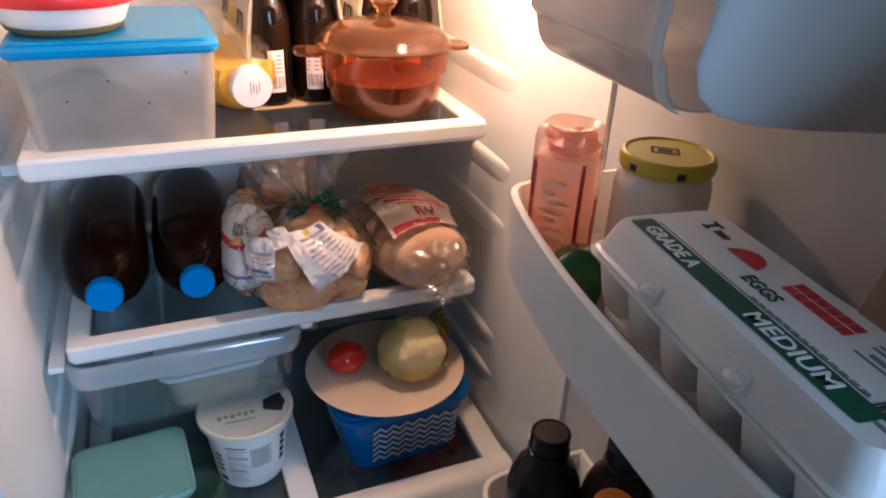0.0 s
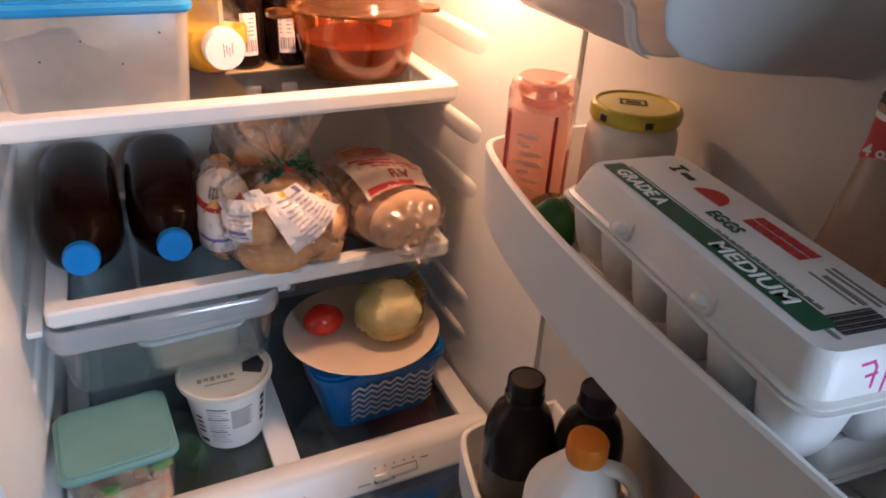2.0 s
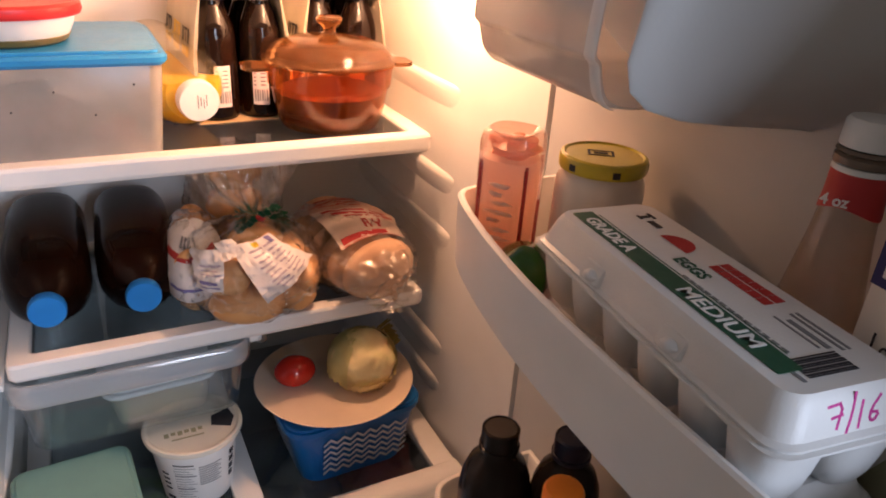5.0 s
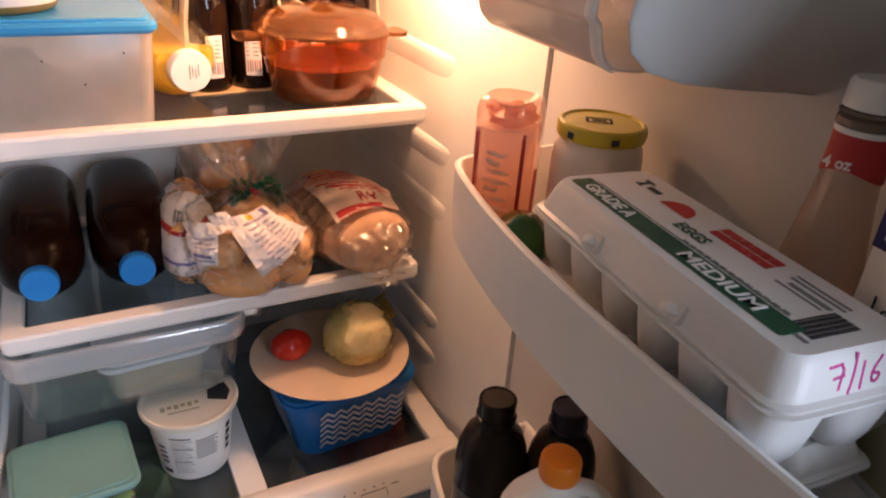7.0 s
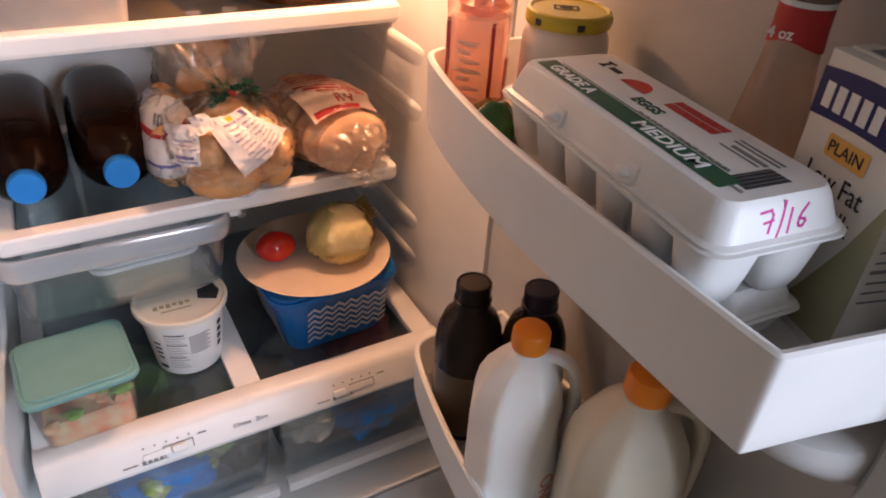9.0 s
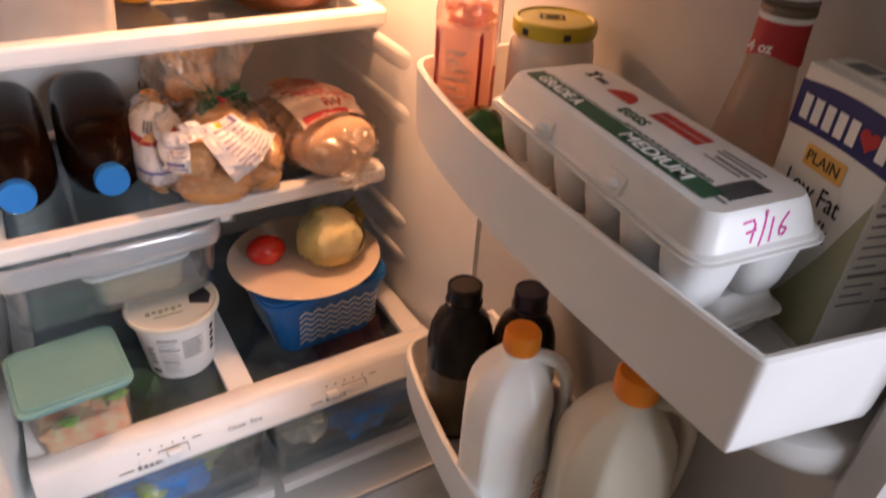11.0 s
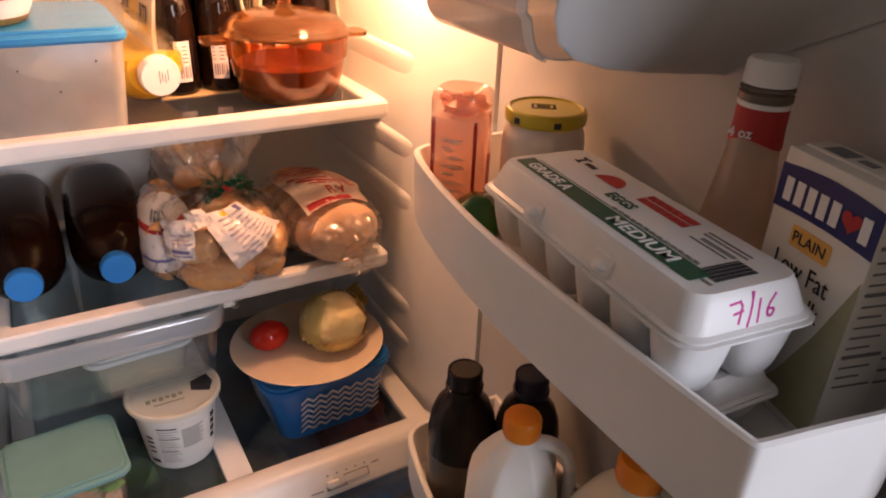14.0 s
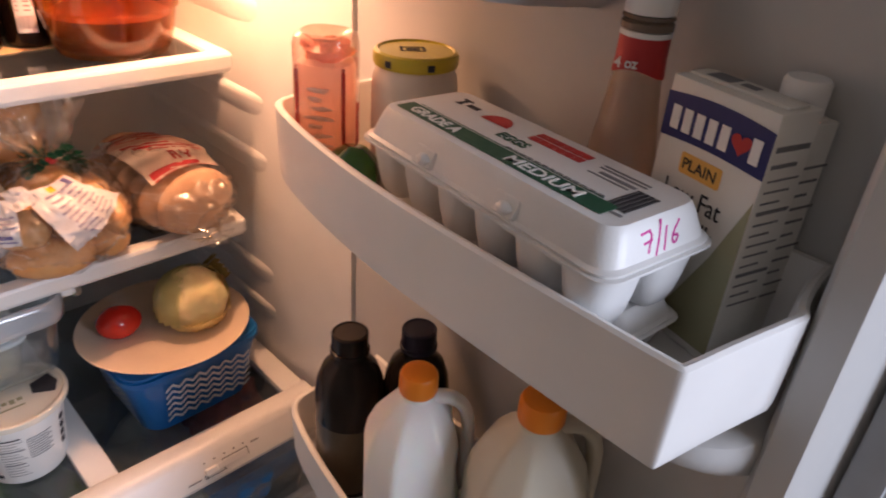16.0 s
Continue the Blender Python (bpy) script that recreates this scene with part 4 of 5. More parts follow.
def roll_bag():
    t = thing("bag_of_bread_rolls", pose(-0.272, 0.066, G2), "clear bag of golden bread rolls tied with a green twist", "bread")
    c, r = (0.0, 0.0, 0.072), (0.106, 0.102, 0.076)
    for k, (x, y, z, rx, ry, rz, turn) in enumerate((
            (-0.018, -0.046, 0.034, 0.060, 0.046, 0.031, 6), (-0.048, -0.040, 0.084, 0.038, 0.044, 0.034, 20), (0.052, -0.030, 0.098, 0.023, 0.050, 0.028, -18), (0.074, -0.030, 0.066, 0.024, 0.052, 0.030, -12),
            (0.004, -0.012, 0.118, 0.042, 0.036, 0.026, 10), (0.016, -0.044, 0.080, 0.036, 0.044, 0.032, -8), (0.056, -0.030, 0.032, 0.034, 0.046, 0.028, 0), (-0.046, 0.040, 0.050, 0.048, 0.040, 0.038, 0), (0.045, 0.042, 0.055, 0.046, 0.040, 0.040, 0))):
        part("bread_roll", lump(rx, ry, rz, 0.10, k, 1.3, n=3), BREAD, t, m=pose(x, y, z, 0, 0, turn))
    no_shadow(part("bag", bag_shell(c, r, 4, 0.001, 0.05), BAG, t, "crinkled clear plastic bag"))
    # gathered neck and the frill above the twist
    rings = []
    for z, rad, amp in ((0.128, 0.050, 0.10), (0.146, 0.024, 0.2), (0.154, 0.012, 0.25), (0.162, 0.018, 0.3), (0.176, 0.038, 0.30), (0.194, 0.054, 0.26), (0.212, 0.064, 0.30), (0.222, 0.070, 0.34)):
        rings.append([Vector((0.010 - 0.16 * (z - 0.15) + rad * (1 + amp * math.sin(9 * a + 20 * z) * 0.6 + amp * noise.noise(Vector((3 * math.cos(a), 3 * math.sin(a), z * 40)))) * math.cos(a),
                              0.010 + 0.30 * (z - 0.15) + 0.8 * rad * (1 + amp * math.sin(7 * a + 1)) * math.sin(a), z)) for a in [2 * math.pi * i / 72 for i in range(72)]])
    no_shadow(part("bag_frill", loft(bmesh.new(), rings, False, False), BAG, t))
    bm = bmesh.new()
    for k in range(22):
        a = k * 2.4
        m = pose(0.016 + 0.027 * math.cos(a), -0.006 + 0.014 * math.sin(a), 0.154 + 0.007 * math.sin(3 * a), 34 * math.sin(a), 40 * math.cos(a * 2), math.degrees(a))
        loft(bm, [[m @ Vector((x, y, 0.003 * math.sin(x * 300 + k))) for x, y in ((q, -wd), (q, wd))] for q, wd in ((-0.004, 0.002), (0.004, 0.006), (0.011, 0.0045), (0.015, 0.0065), (0.022, 0.001))], False, False, closed=False)
    bmesh.ops.solidify(bm, geom=bm.faces[:], thickness=0.001)
    tagged(part("twist_tie", bm, TIE, t), "green leafy twist tie", kind="stuff")
    part("tie_knot", lump(0.007, 0.006, 0.006, 0.3, 2, n=2, at=(0.012, -0.016, 0.156)), PRINTRED, t)
    # printed film: a fan on the near side and a wing beside it, drawn together at a knot
    fan = ((-0.040, 0.131), (0.014, 0.139), (0.068, 0.106), (-0.004, 0.062))
    lab = part("label", front_patch(c, r, fan, 22, 1.10, 0.06, 2), BAGPRINT, t, "crinkled white label with small print")
    for k in range(9):
        for u0, u1 in ((0.28, 0.60), (0.63, 0.90)):
            v = 0.12 + 0.092 * k
            part("fine_print", front_patch(c, r, inner_quad(fan, u0 + 0.02 * (k % 3), u1 - 0.03 * (k % 2), v, v + 0.036), 10, 1.106, 0.06, 2), BAGFAINT, lab)
    part("printed_spot", front_patch(c, r, inner_quad(fan, 0.46, 0.60, 0.02, 0.10), 8, 1.107, 0.06, 2), CARDYEL, lab)
    part("printed_spot", front_patch(c, r, inner_quad(fan, 0.80, 0.92, 0.02, 0.16), 8, 1.107, 0.06, 2), BAGVIOLET, lab)
    wing = ((-0.086, 0.118), (-0.048, 0.128), (-0.058, 0.080), (-0.088, 0.080))
    lab = part("label", front_patch(c, r, wing, 18, 1.09, 0.08, 6), BAGPRINT, t, "crinkled white label with small print")
    for k, (v0, v1, mt) in enumerate(((0.30, 0.36, BAGFAINT), (0.42, 0.46, BAGFAINT), (0.52, 0.56, BAGFAINT), (0.70, 0.80, BAGVIOLET), (0.86, 0.90, BAGVIOLET))):
        part("fine_print", front_patch(c, r, inner_quad(wing, 0.2, 0.9 - 0.1 * (k % 2), v0, v1), 8, 1.096, 0.08, 6), mt, lab)
    gather = ((-0.056, 0.130), (-0.034, 0.136), (-0.022, 0.126), (-0.048, 0.116))
    part("film_gather", front_patch(c, r, gather, 12, 1.12, 0.10, 9), BAGPRINT, t, "white film gathered into folds")
    return t


roll_bag()


def loaf(name, m, label, size, material, prints):
    t = thing(name, m, label, "bread")
    lx, ly, lz = size
    for k in range(7):
        y = -ly * 0.72 + 1.44 * ly * k / 6
        part("bread_slice", lump(lx * (0.62 + 0.24 * math.sin(math.pi * (k + 1) / 8)), ly * 0.17, lz * 0.86, 0.07, k + 3, 1.3, n=3, at=(0, y, lz)), material, t)
    no_shadow(part("bag", bag_shell((0, 0, lz), (lx, ly, lz), 9, 0.001, 0.05), BAG, t, "crinkled clear plastic bag"))
    for a0, a1, e0, e1, mt in prints:
        part("printed_band", skin((0, 0, lz), (lx, ly, lz), a0, a1, e0, e1, 14, 1.06 + (0.010 if mt not in (BAGPRINT, RYEBAND, RYEFILM) else 0), 3), mt, t)
    return t


def top_patch(c, r, quad, n=12, off=1.07, crinkle=0.03, seed=0.0):
    """A film patch on the upper side of an egg-shaped bag, between four (x, y) corners."""
    tl, tr, br, bl = [Vector(q) for q in quad]
    rows = []
    for j in range(n + 1):
        row = []
        for i in range(n + 1):
            u, v = i / n, j / n
            p = (tl * (1 - u) + tr * u) * (1 - v) + (bl * (1 - u) + br * u) * v
            dx, dy = (p.x - c[0]) / r[0], (p.y - c[1]) / r[1]
            d = Vector((dx, dy, math.sqrt(max(0.02, 1 - dx * dx - dy * dy)))).normalized()
            k = off + crinkle * (noise.noise(d * 5 + Vector((seed, 1, 2))) + 0.8 * abs(noise.noise(d * 13 + Vector((seed, 4, 2)))))
            row.append(Vector((c[0] + r[0] * d.x * k, c[1] + r[1] * d.y * k, c[2] + r[2] * d.z * k)))
        rows.append(row)
    return loft(bmesh.new(), rows, False, False, closed=False)


rye = loaf("bag_of_rye_bread", pose(-0.098, 0.100, G2, 0, 0, 8), "clear bag of brown rye rolls with a red printed band", (0.092, 0.140, 0.062), RYE, ())
RC, RR = (0, 0, 0.062), (0.092, 0.140, 0.062)
far = ((-0.070, 0.085), (0.055, 0.080), (0.066, -0.020), (-0.052, 0.034))
part("printed_film", top_patch(RC, RR, far, 14, 1.07, 0.05, 3), RYEFILM, rye, "brown film with red print")
for k in range(4):
    part("fine_print", top_patch(RC, RR, inner_quad(far, 0.12 + 0.05 * (k % 2), 0.88 - 0.06 * k, 0.12 + 0.2 * k, 0.20 + 0.2 * k), 10, 1.078, 0.05, 3), PRINTRED, rye)
near = ((-0.052, 0.034), (0.066, -0.020), (0.050, -0.082), (-0.054, -0.078))
band = part("printed_band", top_patch(RC, RR, near, 14, 1.07, 0.05, 3), RYEBAND, rye, "pale band with red letters")
for u0, u1, v0, v1 in ((0.1, 0.9, 0.05, 0.13), (0.18, 0.95, 0.19, 0.27), (0.3, 0.9, 0.32, 0.37), (0.05, 0.72, 0.84, 0.96), (0.05, 0.95, 0.985, 1.0), (0.46, 0.49, 0.46, 0.76), (0.49, 0.55, 0.46, 0.52), (0.53, 0.56, 0.50, 0.60), (0.49, 0.55, 0.60, 0.65), (0.53, 0.57, 0.65, 0.76), (0.62, 0.65, 0.46, 0.58), (0.70, 0.73, 0.46, 0.58), (0.64, 0.71, 0.58, 0.64), (0.66, 0.69, 0.64, 0.76)):
    part("red_print", top_patch(RC, RR, inner_quad(near, u0, u1, v0, v1), 8, 1.078, 0.05, 3), PRINTRED, band)
rings = []
for y, rad in ((-0.118, 0.030), (-0.134, 0.012), (-0.140, 0.008), (-0.146, 0.014), (-0.152, 0.024)):
    rings.append([Vector((0.0 + rad * (1 + 0.3 * math.sin(6 * a)) * math.cos(a), y, 0.018 + 0.6 * rad * (1 + 0.3 * math.sin(5 * a)) * math.sin(a))) for a in [2 * math.pi * i / 40 for i in range(40)]])
no_shadow(part("bag_tail", loft(bmesh.new(), rings, False, False), BAG, rye))
part("clip", loft(bmesh.new(), [[Vector((0.0055 * math.cos(a), y, 0.018 + 0.004 * math.sin(a))) for a in [2 * math.pi * i / 16 for i in range(16)]] for y in (-0.142, -0.138)]), BAGPRINT, rye, "small twisted tape clip")
loaf("wrapped_bread", pose(-0.350, 0.150, G2, 0, 0, -9), "bread in a white plastic wrapper with a red band", (0.046, 0.120, 0.062), BREAD,
     ((-178, -2, -20, 87, BAGPRINT), (-150, -30, 34, 42, PRINTRED), (-120, -112, 48, 62, PRINTGREY), (-108, -102, 48, 62, PRINTGREY), (-98, -88, 48, 62, PRINTGREY), (-84, -76, 48, 62, PRINTGREY), (-130, -40, 0, 4, BAGVIOLET)))
behind = thing("bag_of_buns", pose(-0.262, 0.245, G2), "clear bag of pale buns standing behind", "bread")
for k, (x, y, z) in enumerate(((-0.03, 0, 0.045), (0.035, 0.005, 0.045), (0.0, -0.01, 0.11), (0.005, 0.0, 0.165))):
    part("bun", roll_bun(0.048, 0.040, 0.034, (x, y, z), 20 + k, bmesh.new()), BREAD, behind)
no_shadow(part("bag", bag_shell((0, 0, 0.105), (0.078, 0.062, 0.108), 14, 0.001, 0.06), BAG, behind, "crinkled clear plastic bag"))

# ---- things under the middle shelf ----
bt = thing("butter_dish", pose(-0.432, 0.078, -0.1585, 0, 0, 3), "white lidded plastic tub holding butter in the clear drawer", "food container")
part("dish_body", tray(0.135, 0.10, 0.150, 0.115, 0.060, 0.02, 0.0016), TUPPER, bt, "milky plastic")
part("butter", slab(0.124, 0.090, 0.050, 0.012, 0.004), BUTTER, bt, "pale yellow butter")
bm = slab(0.168, 0.128, 0.008, 0.024, 0.058)
slab(0.150, 0.112, 0.004, 0.02, 0.065, bm=bm)
slab(0.05, 0.012, 0.004, 0.005, 0.0685, cx=0.05, cy=-0.045, bm=bm)
part("lid", bm, CAPWHITE, bt, "flat white lid")


def chevron_box():
    t = thing("blue_tub", pose(-0.142, 0.036, G3, 0, 0, 2), "blue plastic tub with a white zigzag pattern", "food container")
    w0, d0, w1, d1, h = 0.186, 0.180, 0.232, 0.202, 0.124
    part("tub_body", tray(w0, d0, w1, d1, h, 0.034, 0.0025, lip=0.006, n=6), BLUEBOX, t)
    part("tub_cover", slab(w1 + 0.004, d1 + 0.004, 0.006, 0.034, h - 0.001, n=6), BLUEBOX, t)
    sl = Vector((0, -(d1 - d0) / 2, h - 0.0145)).normalized()

    def zigzag(m, width, rows, name):
        n = 13
        for k in range(rows):
            bm = bmesh.new()
            lower = [m @ Vector((-width / 2 + width * i / n, 0.0132 * k + (0.0095 if i % 2 else 0), 0)) for i in range(n + 1)]
            upper = [m @ Vector((-width / 2 + width * i / n, 0.0132 * k + (0.0095 if i % 2 else 0) + 0.0058, 0)) for i in range(n + 1)]
            loft(bm, [lower, upper], False, False, closed=False)
            part(name, bm, ZIGZAG, t)
    zigzag(frame_of((0.012, -d0 / 2 - 0.0056, 0.018), (1, 0, 0), sl), 0.152, 6, "zigzag_stripe")
    sx = Vector((-(w1 - w0) / 2, 0, h - 0.0145)).normalized()
    zigzag(frame_of((-w0 / 2 - 0.0059, -0.012, 0.018), (0, -1, 0), sx), 0.118, 6, "zigzag_stripe")
    return t


chevron_box()
PT = G3 + 0.1295
pl = thing("dinner_plate", pose(-0.149, 0.034, PT) @ Matrix.Diagonal((1.06, 1.04, 1, 1)), "cream glazed plate lying on a blue tub", "plate")
part("plate_body", lathe([(0.070, 0.0), (0.074, 0.0005), (0.080, 0.004), (0.128, 0.013), (0.1305, 0.0155), (0.129, 0.0165), (0.084, 0.0085), (0.07, 0.0065), (0.02, 0.0062)], 64), PLATE, pl)
tm = thing("tomato", pose(-0.215, 0.052, PT + 0.0064), "ripe red tomato on a plate", "tomato")
part("tomato_body", lump(0.036, 0.030, 0.027, 0.05, 2, 1.4, at=(0, 0, 0.0265)), TOMATO, tm)


def cabbage():
    t = thing("cabbage", pose(-0.106, 0.012, PT + 0.0064) @ Matrix.Diagonal((1.05, 1.05, 1.04, 1)), "pale yellow-green cut cabbage head with ruffled leaves", "cabbage")
    bm = lump(0.054, 0.052, 0.050, 0.13, 7, 1.6, n=5, crease=0.055)
    lo = min(v.co.z for v in bm.verts)
    for v in bm.verts:
        v.co.z = max(v.co.z - lo - 0.004, 0.0)
        v.co += v.co.normalized() * 0.0016 * math.sin(v.co.x * 420 + 60 * v.co.z) * noise.noise(v.co * 30)
    part("cabbage_core", bm, CABBAGE, t)
    # loose outer leaves, each with a ruffled rim
    outer = mat("outer_leaf", (0.80, 0.76, 0.38), 0.4, spread=(0.74, 0.66, 0.28), scale=14, bump=0.3, bump_scale=60)
    for k, (a0, a1, e0, e1, mt) in enumerate(((140, 225, -20, 70, outer), (-35, 50, -28, 46, CABBAGE), (50, 150, -20, 78, outer), (-150, -30, -34, -12, CABBAGE))):
        bm = skin((0, 0, 0.046), (0.056, 0.055, 0.052), a0, a1, e0, e1, 20, 1.03 + 0.012 * (k % 3), 2.0 + 1.7 * k, None, 0.022)
        for v in bm.verts:
            d = (v.co - Vector((0, 0, 0.046)))
            az = math.atan2(d.y, d.x)
            rim = max(0.0, abs(math.degrees(math.asin(max(-1, min(1, d.z / max(d.length, 1e-4))))) - (e0 + e1) / 2) / ((e1 - e0) / 2) - 0.7) / 0.3
            v.co += d.normalized() * rim * (0.002 + 0.003 * math.sin(26 * az + k))
            v.co.z = max(v.co.z, 0.0015)
        bmesh.ops.solidify(bm, geom=bm.faces[:], thickness=0.001)
        part("cabbage_leaf", bm, mt, t)
    for k in range(5):
        bm = bmesh.new()
        loft(bm, [[Vector((0.040 + 0.016 * s + 0.004 * math.sin(9 * b + k), -0.008 + 0.010 * k + 0.010 * (b - 0.5), 0.062 + 0.004 * k + 0.010 * s + 0.004 * math.sin(7 * b))) for b in (0, 0.25, 0.5, 0.75, 1)] for s in (0, 0.5, 1.0, 1.3)], False, False, closed=False)
        bmesh.ops.solidify(bm, geom=bm.faces[:], thickness=0.001)
        part("leaf_fringe", bm, mat("wilted_leaf", (0.42, 0.33, 0.10), 0.5, bump=0.4) if k == 0 else bpy.data.materials["wilted_leaf"], t, "wilted yellow-brown leaf edge")
    return t


cabbage()


def yogurt_tub():
    t = thing("yogurt_tub", pose(-0.392, 0.022, G3) @ Matrix.Diagonal((1.02, 1.02, 0.775, 1)), "white plastic yogurt tub with printed nutrition panel", "food container")
    body = part("tub_body", lathe([(0.050, 0.0), (0.0525, 0.002), (0.054, 0.006), (0.0665, 0.148), (0.071, 0.150), (0.0715, 0.156)], 56), TUBWHITE, t)
    lid = part("lid", lathe([(0.071, 0.154), (0.0748, 0.155), (0.0755, 0.160), (0.0745, 0.166), (0.071, 0.1675), (0.067, 0.164), (0.02, 0.1638)], 56), TUBLID, t, "cream plastic lid with print")

    def wrap(a0, a1, z0, z1, material, name="fine_print", off=0.0006):
        bm = loft(bmesh.new(), [[Vector(((0.054 + (z - 0.006) * 0.0880 + off) * math.cos(radians(a0 + (a1 - a0) * i / 6)), (0.054 + (z - 0.006) * 0.0880 + off) * math.sin(radians(a0 + (a1 - a0) * i / 6)), z)) for i in range(7)] for z in (z0, z1)], False, False, closed=False)
        return part(name, bm, material, body)
    for k in range(13):
        wrap(-128, -98 - 4 * (k % 3), 0.026 + 0.0075 * k, 0.0275 + 0.0075 * k + (0.002 if k in (4, 9) else 0), PRINTGREY)
    wrap(-128, -100, 0.1235, 0.127, PRINTDARK)
    for k in range(9):
        wrap(-94, -62 - 5 * (k % 2), 0.066 + 0.0062 * k, 0.0685 + 0.0062 * k, PRINTGREY)
    wrap(-152, -136, 0.020, 0.030, PRINTDARK)
    for k in range(4):
        wrap(-150, -138, 0.05 + 0.014 * k, 0.056 + 0.014 * k, PRINTDARK)
        wrap(-46, -36, 0.05 + 0.02 * k, 0.064 + 0.02 * k, PRINTDARK)
    bm = bmesh.new()
    bm.faces.new([bm.verts.new(Vector((r * math.cos(a), r * math.sin(a), 0.1645))) for r, a in ((0.030, -0.55), (0.060, -0.50), (0.063, -0.1), (0.060, 0.30), (0.030, 0.25))])
    part("printed_patch", bm, PRINTDARK, lid)
    bars([(-0.045 + 0.010 * i, -0.038 + 0.010 * i, -0.022 + 0.003 * (i % 2), -0.012) for i in range(6)] + [(-0.035, 0.012, -0.032, -0.029)], pose(0, 0, 0.1642), PRINTOLIVE, lid)
    return t


yogurt_tub()


def mint_box():
    t = thing("salad_box", pose(-0.5635, -0.056, G3, 0, 0, 4), "clear plastic box of salad with a mint green lid", "food container")
    no_shadow(part("box_body", tray(0.128, 0.118, 0.146, 0.136, 0.112, 0.016, 0.0018), film("salad_box_plastic", (0.94, 0.95, 0.95), 1.2, 0.12, 0.06, (0.7, 0.72, 0.72)), t, "clear hazy plastic"))
    bm = slab(0.160, 0.152, 0.012, 0.02, 0.108)
    slab(0.146, 0.136, 0.004, 0.018, 0.119, bm=bm)
    part("lid", bm, MINT, t, "mint green snap lid")
    part("food_layer", slab(0.1225, 0.1125, 0.050, 0.016, 0.004), SALAD, t, "mixed red and white salad")
    bm = bmesh.new()
    for i in range(26):
        lump(0.013, 0.011, 0.008, 0.5, i, n=2, bm=bm, at=(-0.052 + 0.104 * ((i * 0.381) % 1), -0.050 + 0.1 * ((i * 0.617) % 1), 0.050 + 0.012 * ((i * 0.23) % 1)))
    part("salad_pieces", bm, SALAD, t)
    bm = bmesh.new()
    for i in range(18):
        lump(0.015, 0.010, 0.006, 0.6, i + 40, n=2, bm=bm, at=(-0.02 + 0.076 * ((i * 0.381) % 1), -0.054 + 0.104 * ((i * 0.617) % 1), 0.066 + 0.02 * ((i * 0.29) % 1)))
    part("lettuce", bm, LETTUCE, t, "chopped green lettuce")
    return t


mint_box()

# contents of the crispers
Z4 = -0.538
for nm, lab, sz, at, mt, sd in (
        ("bag_of_greens", "clear printed bag of green salad leaves", (0.13, 0.16, 0.092), (-0.470, 0.05, Z4), SACKGREEN, 1),
        ("blue_bag", "crumpled blue plastic bag", (0.09, 0.06, 0.072), (-0.475, -0.065, Z4), SACKBLUE, 2),
        ("dark_bag", "dark green vegetable in the drawer", (0.05, 0.07, 0.055), (-0.345, -0.035, Z4), SACKDARK, 3),
        ("bag_of_produce", "pale beige bag of produce", (0.080, 0.12, 0.092), (-0.215, -0.01, Z4), SACKBEIGE, 4),
        ("blue_bag", "crumpled blue plastic bag", (0.100, 0.06, 0.074), (-0.090, -0.075, Z4), SACKBLUE, 5),
        ("red_bag", "reddish bag of produce", (0.075, 0.08, 0.096), (-0.085, -0.02, Z4), SACKRED, 6),
        ("dark_bag", "dark green vegetable in the drawer", (0.05, 0.06, 0.06), (-0.150, 0.00, Z4), SACKDARK, 7)):
    t = thing(nm, pose(*at), lab, "produce")
    bm = lump(sz[0], sz[1], sz[2], 0.35, sd, 2.4, n=4, crease=0.15)
    lo = min(v.co.z for v in bm.verts)
    for v in bm.verts:
        v.co.z = max(v.co.z - lo - 0.006, 0)
    part("bag", bm, mt, t)

# ---- things on the door ----


def on_door(u, w, z, turn=0.0):
    p = dm(u, w, z)
    return pose(p.x, p.y, p.z, 0, 0, turn)


pk = thing("sauce_bottle", on_door(0.110, 0.130, F1, -52) @ Matrix.Diagonal((0.93, 0.93, 0.92, 1)), "pink clear plastic sauce bottle standing upside down in a door bin", "bottle")
no_shadow(part("bottle_wall", lathe([(0.028, 0.0), (0.034, 0.004), (0.036, 0.02), (0.0365, 0.12), (0.0365, 0.166), (0.034, 0.176), (0.028, 0.180), (0.025, 0.177), (0.015, 0.170)], 48, power=2.7), PINKPET, pk, "clear pink plastic"))
part("sauce", lathe([(0.026, 0.004), (0.032, 0.008), (0.0330, 0.140), (0.031, 0.146), (0.016, 0.150)], 36, power=2.6), PINKFILL, pk, "pale pink sauce")
for a in (45, 135, 225, 315):
    s = 1.06
    x, y = 0.0385 * s * math.cos(radians(a)) * 0.985, 0.0385 * s * math.sin(radians(a)) * 0.985
    part("label_edge", slab(0.0045, 0.0045, 0.125, 0.002, 0.02, cx=x * 0.955, cy=y * 0.955), PRINTRED, pk, "red label edge")
part("label_print", loft(bmesh.new(), [[Vector((x, -0.0372, z)) for x in (-0.005, 0.005)] for z in (0.03, 0.10)], False, False, closed=False), PRINTRED, pk, m=pose(0, 0, 0, 0, 0, 90))
bm = bmesh.new()
for k in range(7):
    lump(0.015 - 0.003 * (k % 3), 0.0022, 0.0030, 0.9, k, 2.6, n=2, bm=bm, at=(0.004 * math.sin(k * 2.1), -0.0382, 0.056 + 0.0108 * k))
part("moulding", bm, mat("pink_moulding", (0.98, 0.86, 0.76), 0.3, translucent=0.5), pk, m=pose(0, 0.0022, 0, 0, 0, 0))
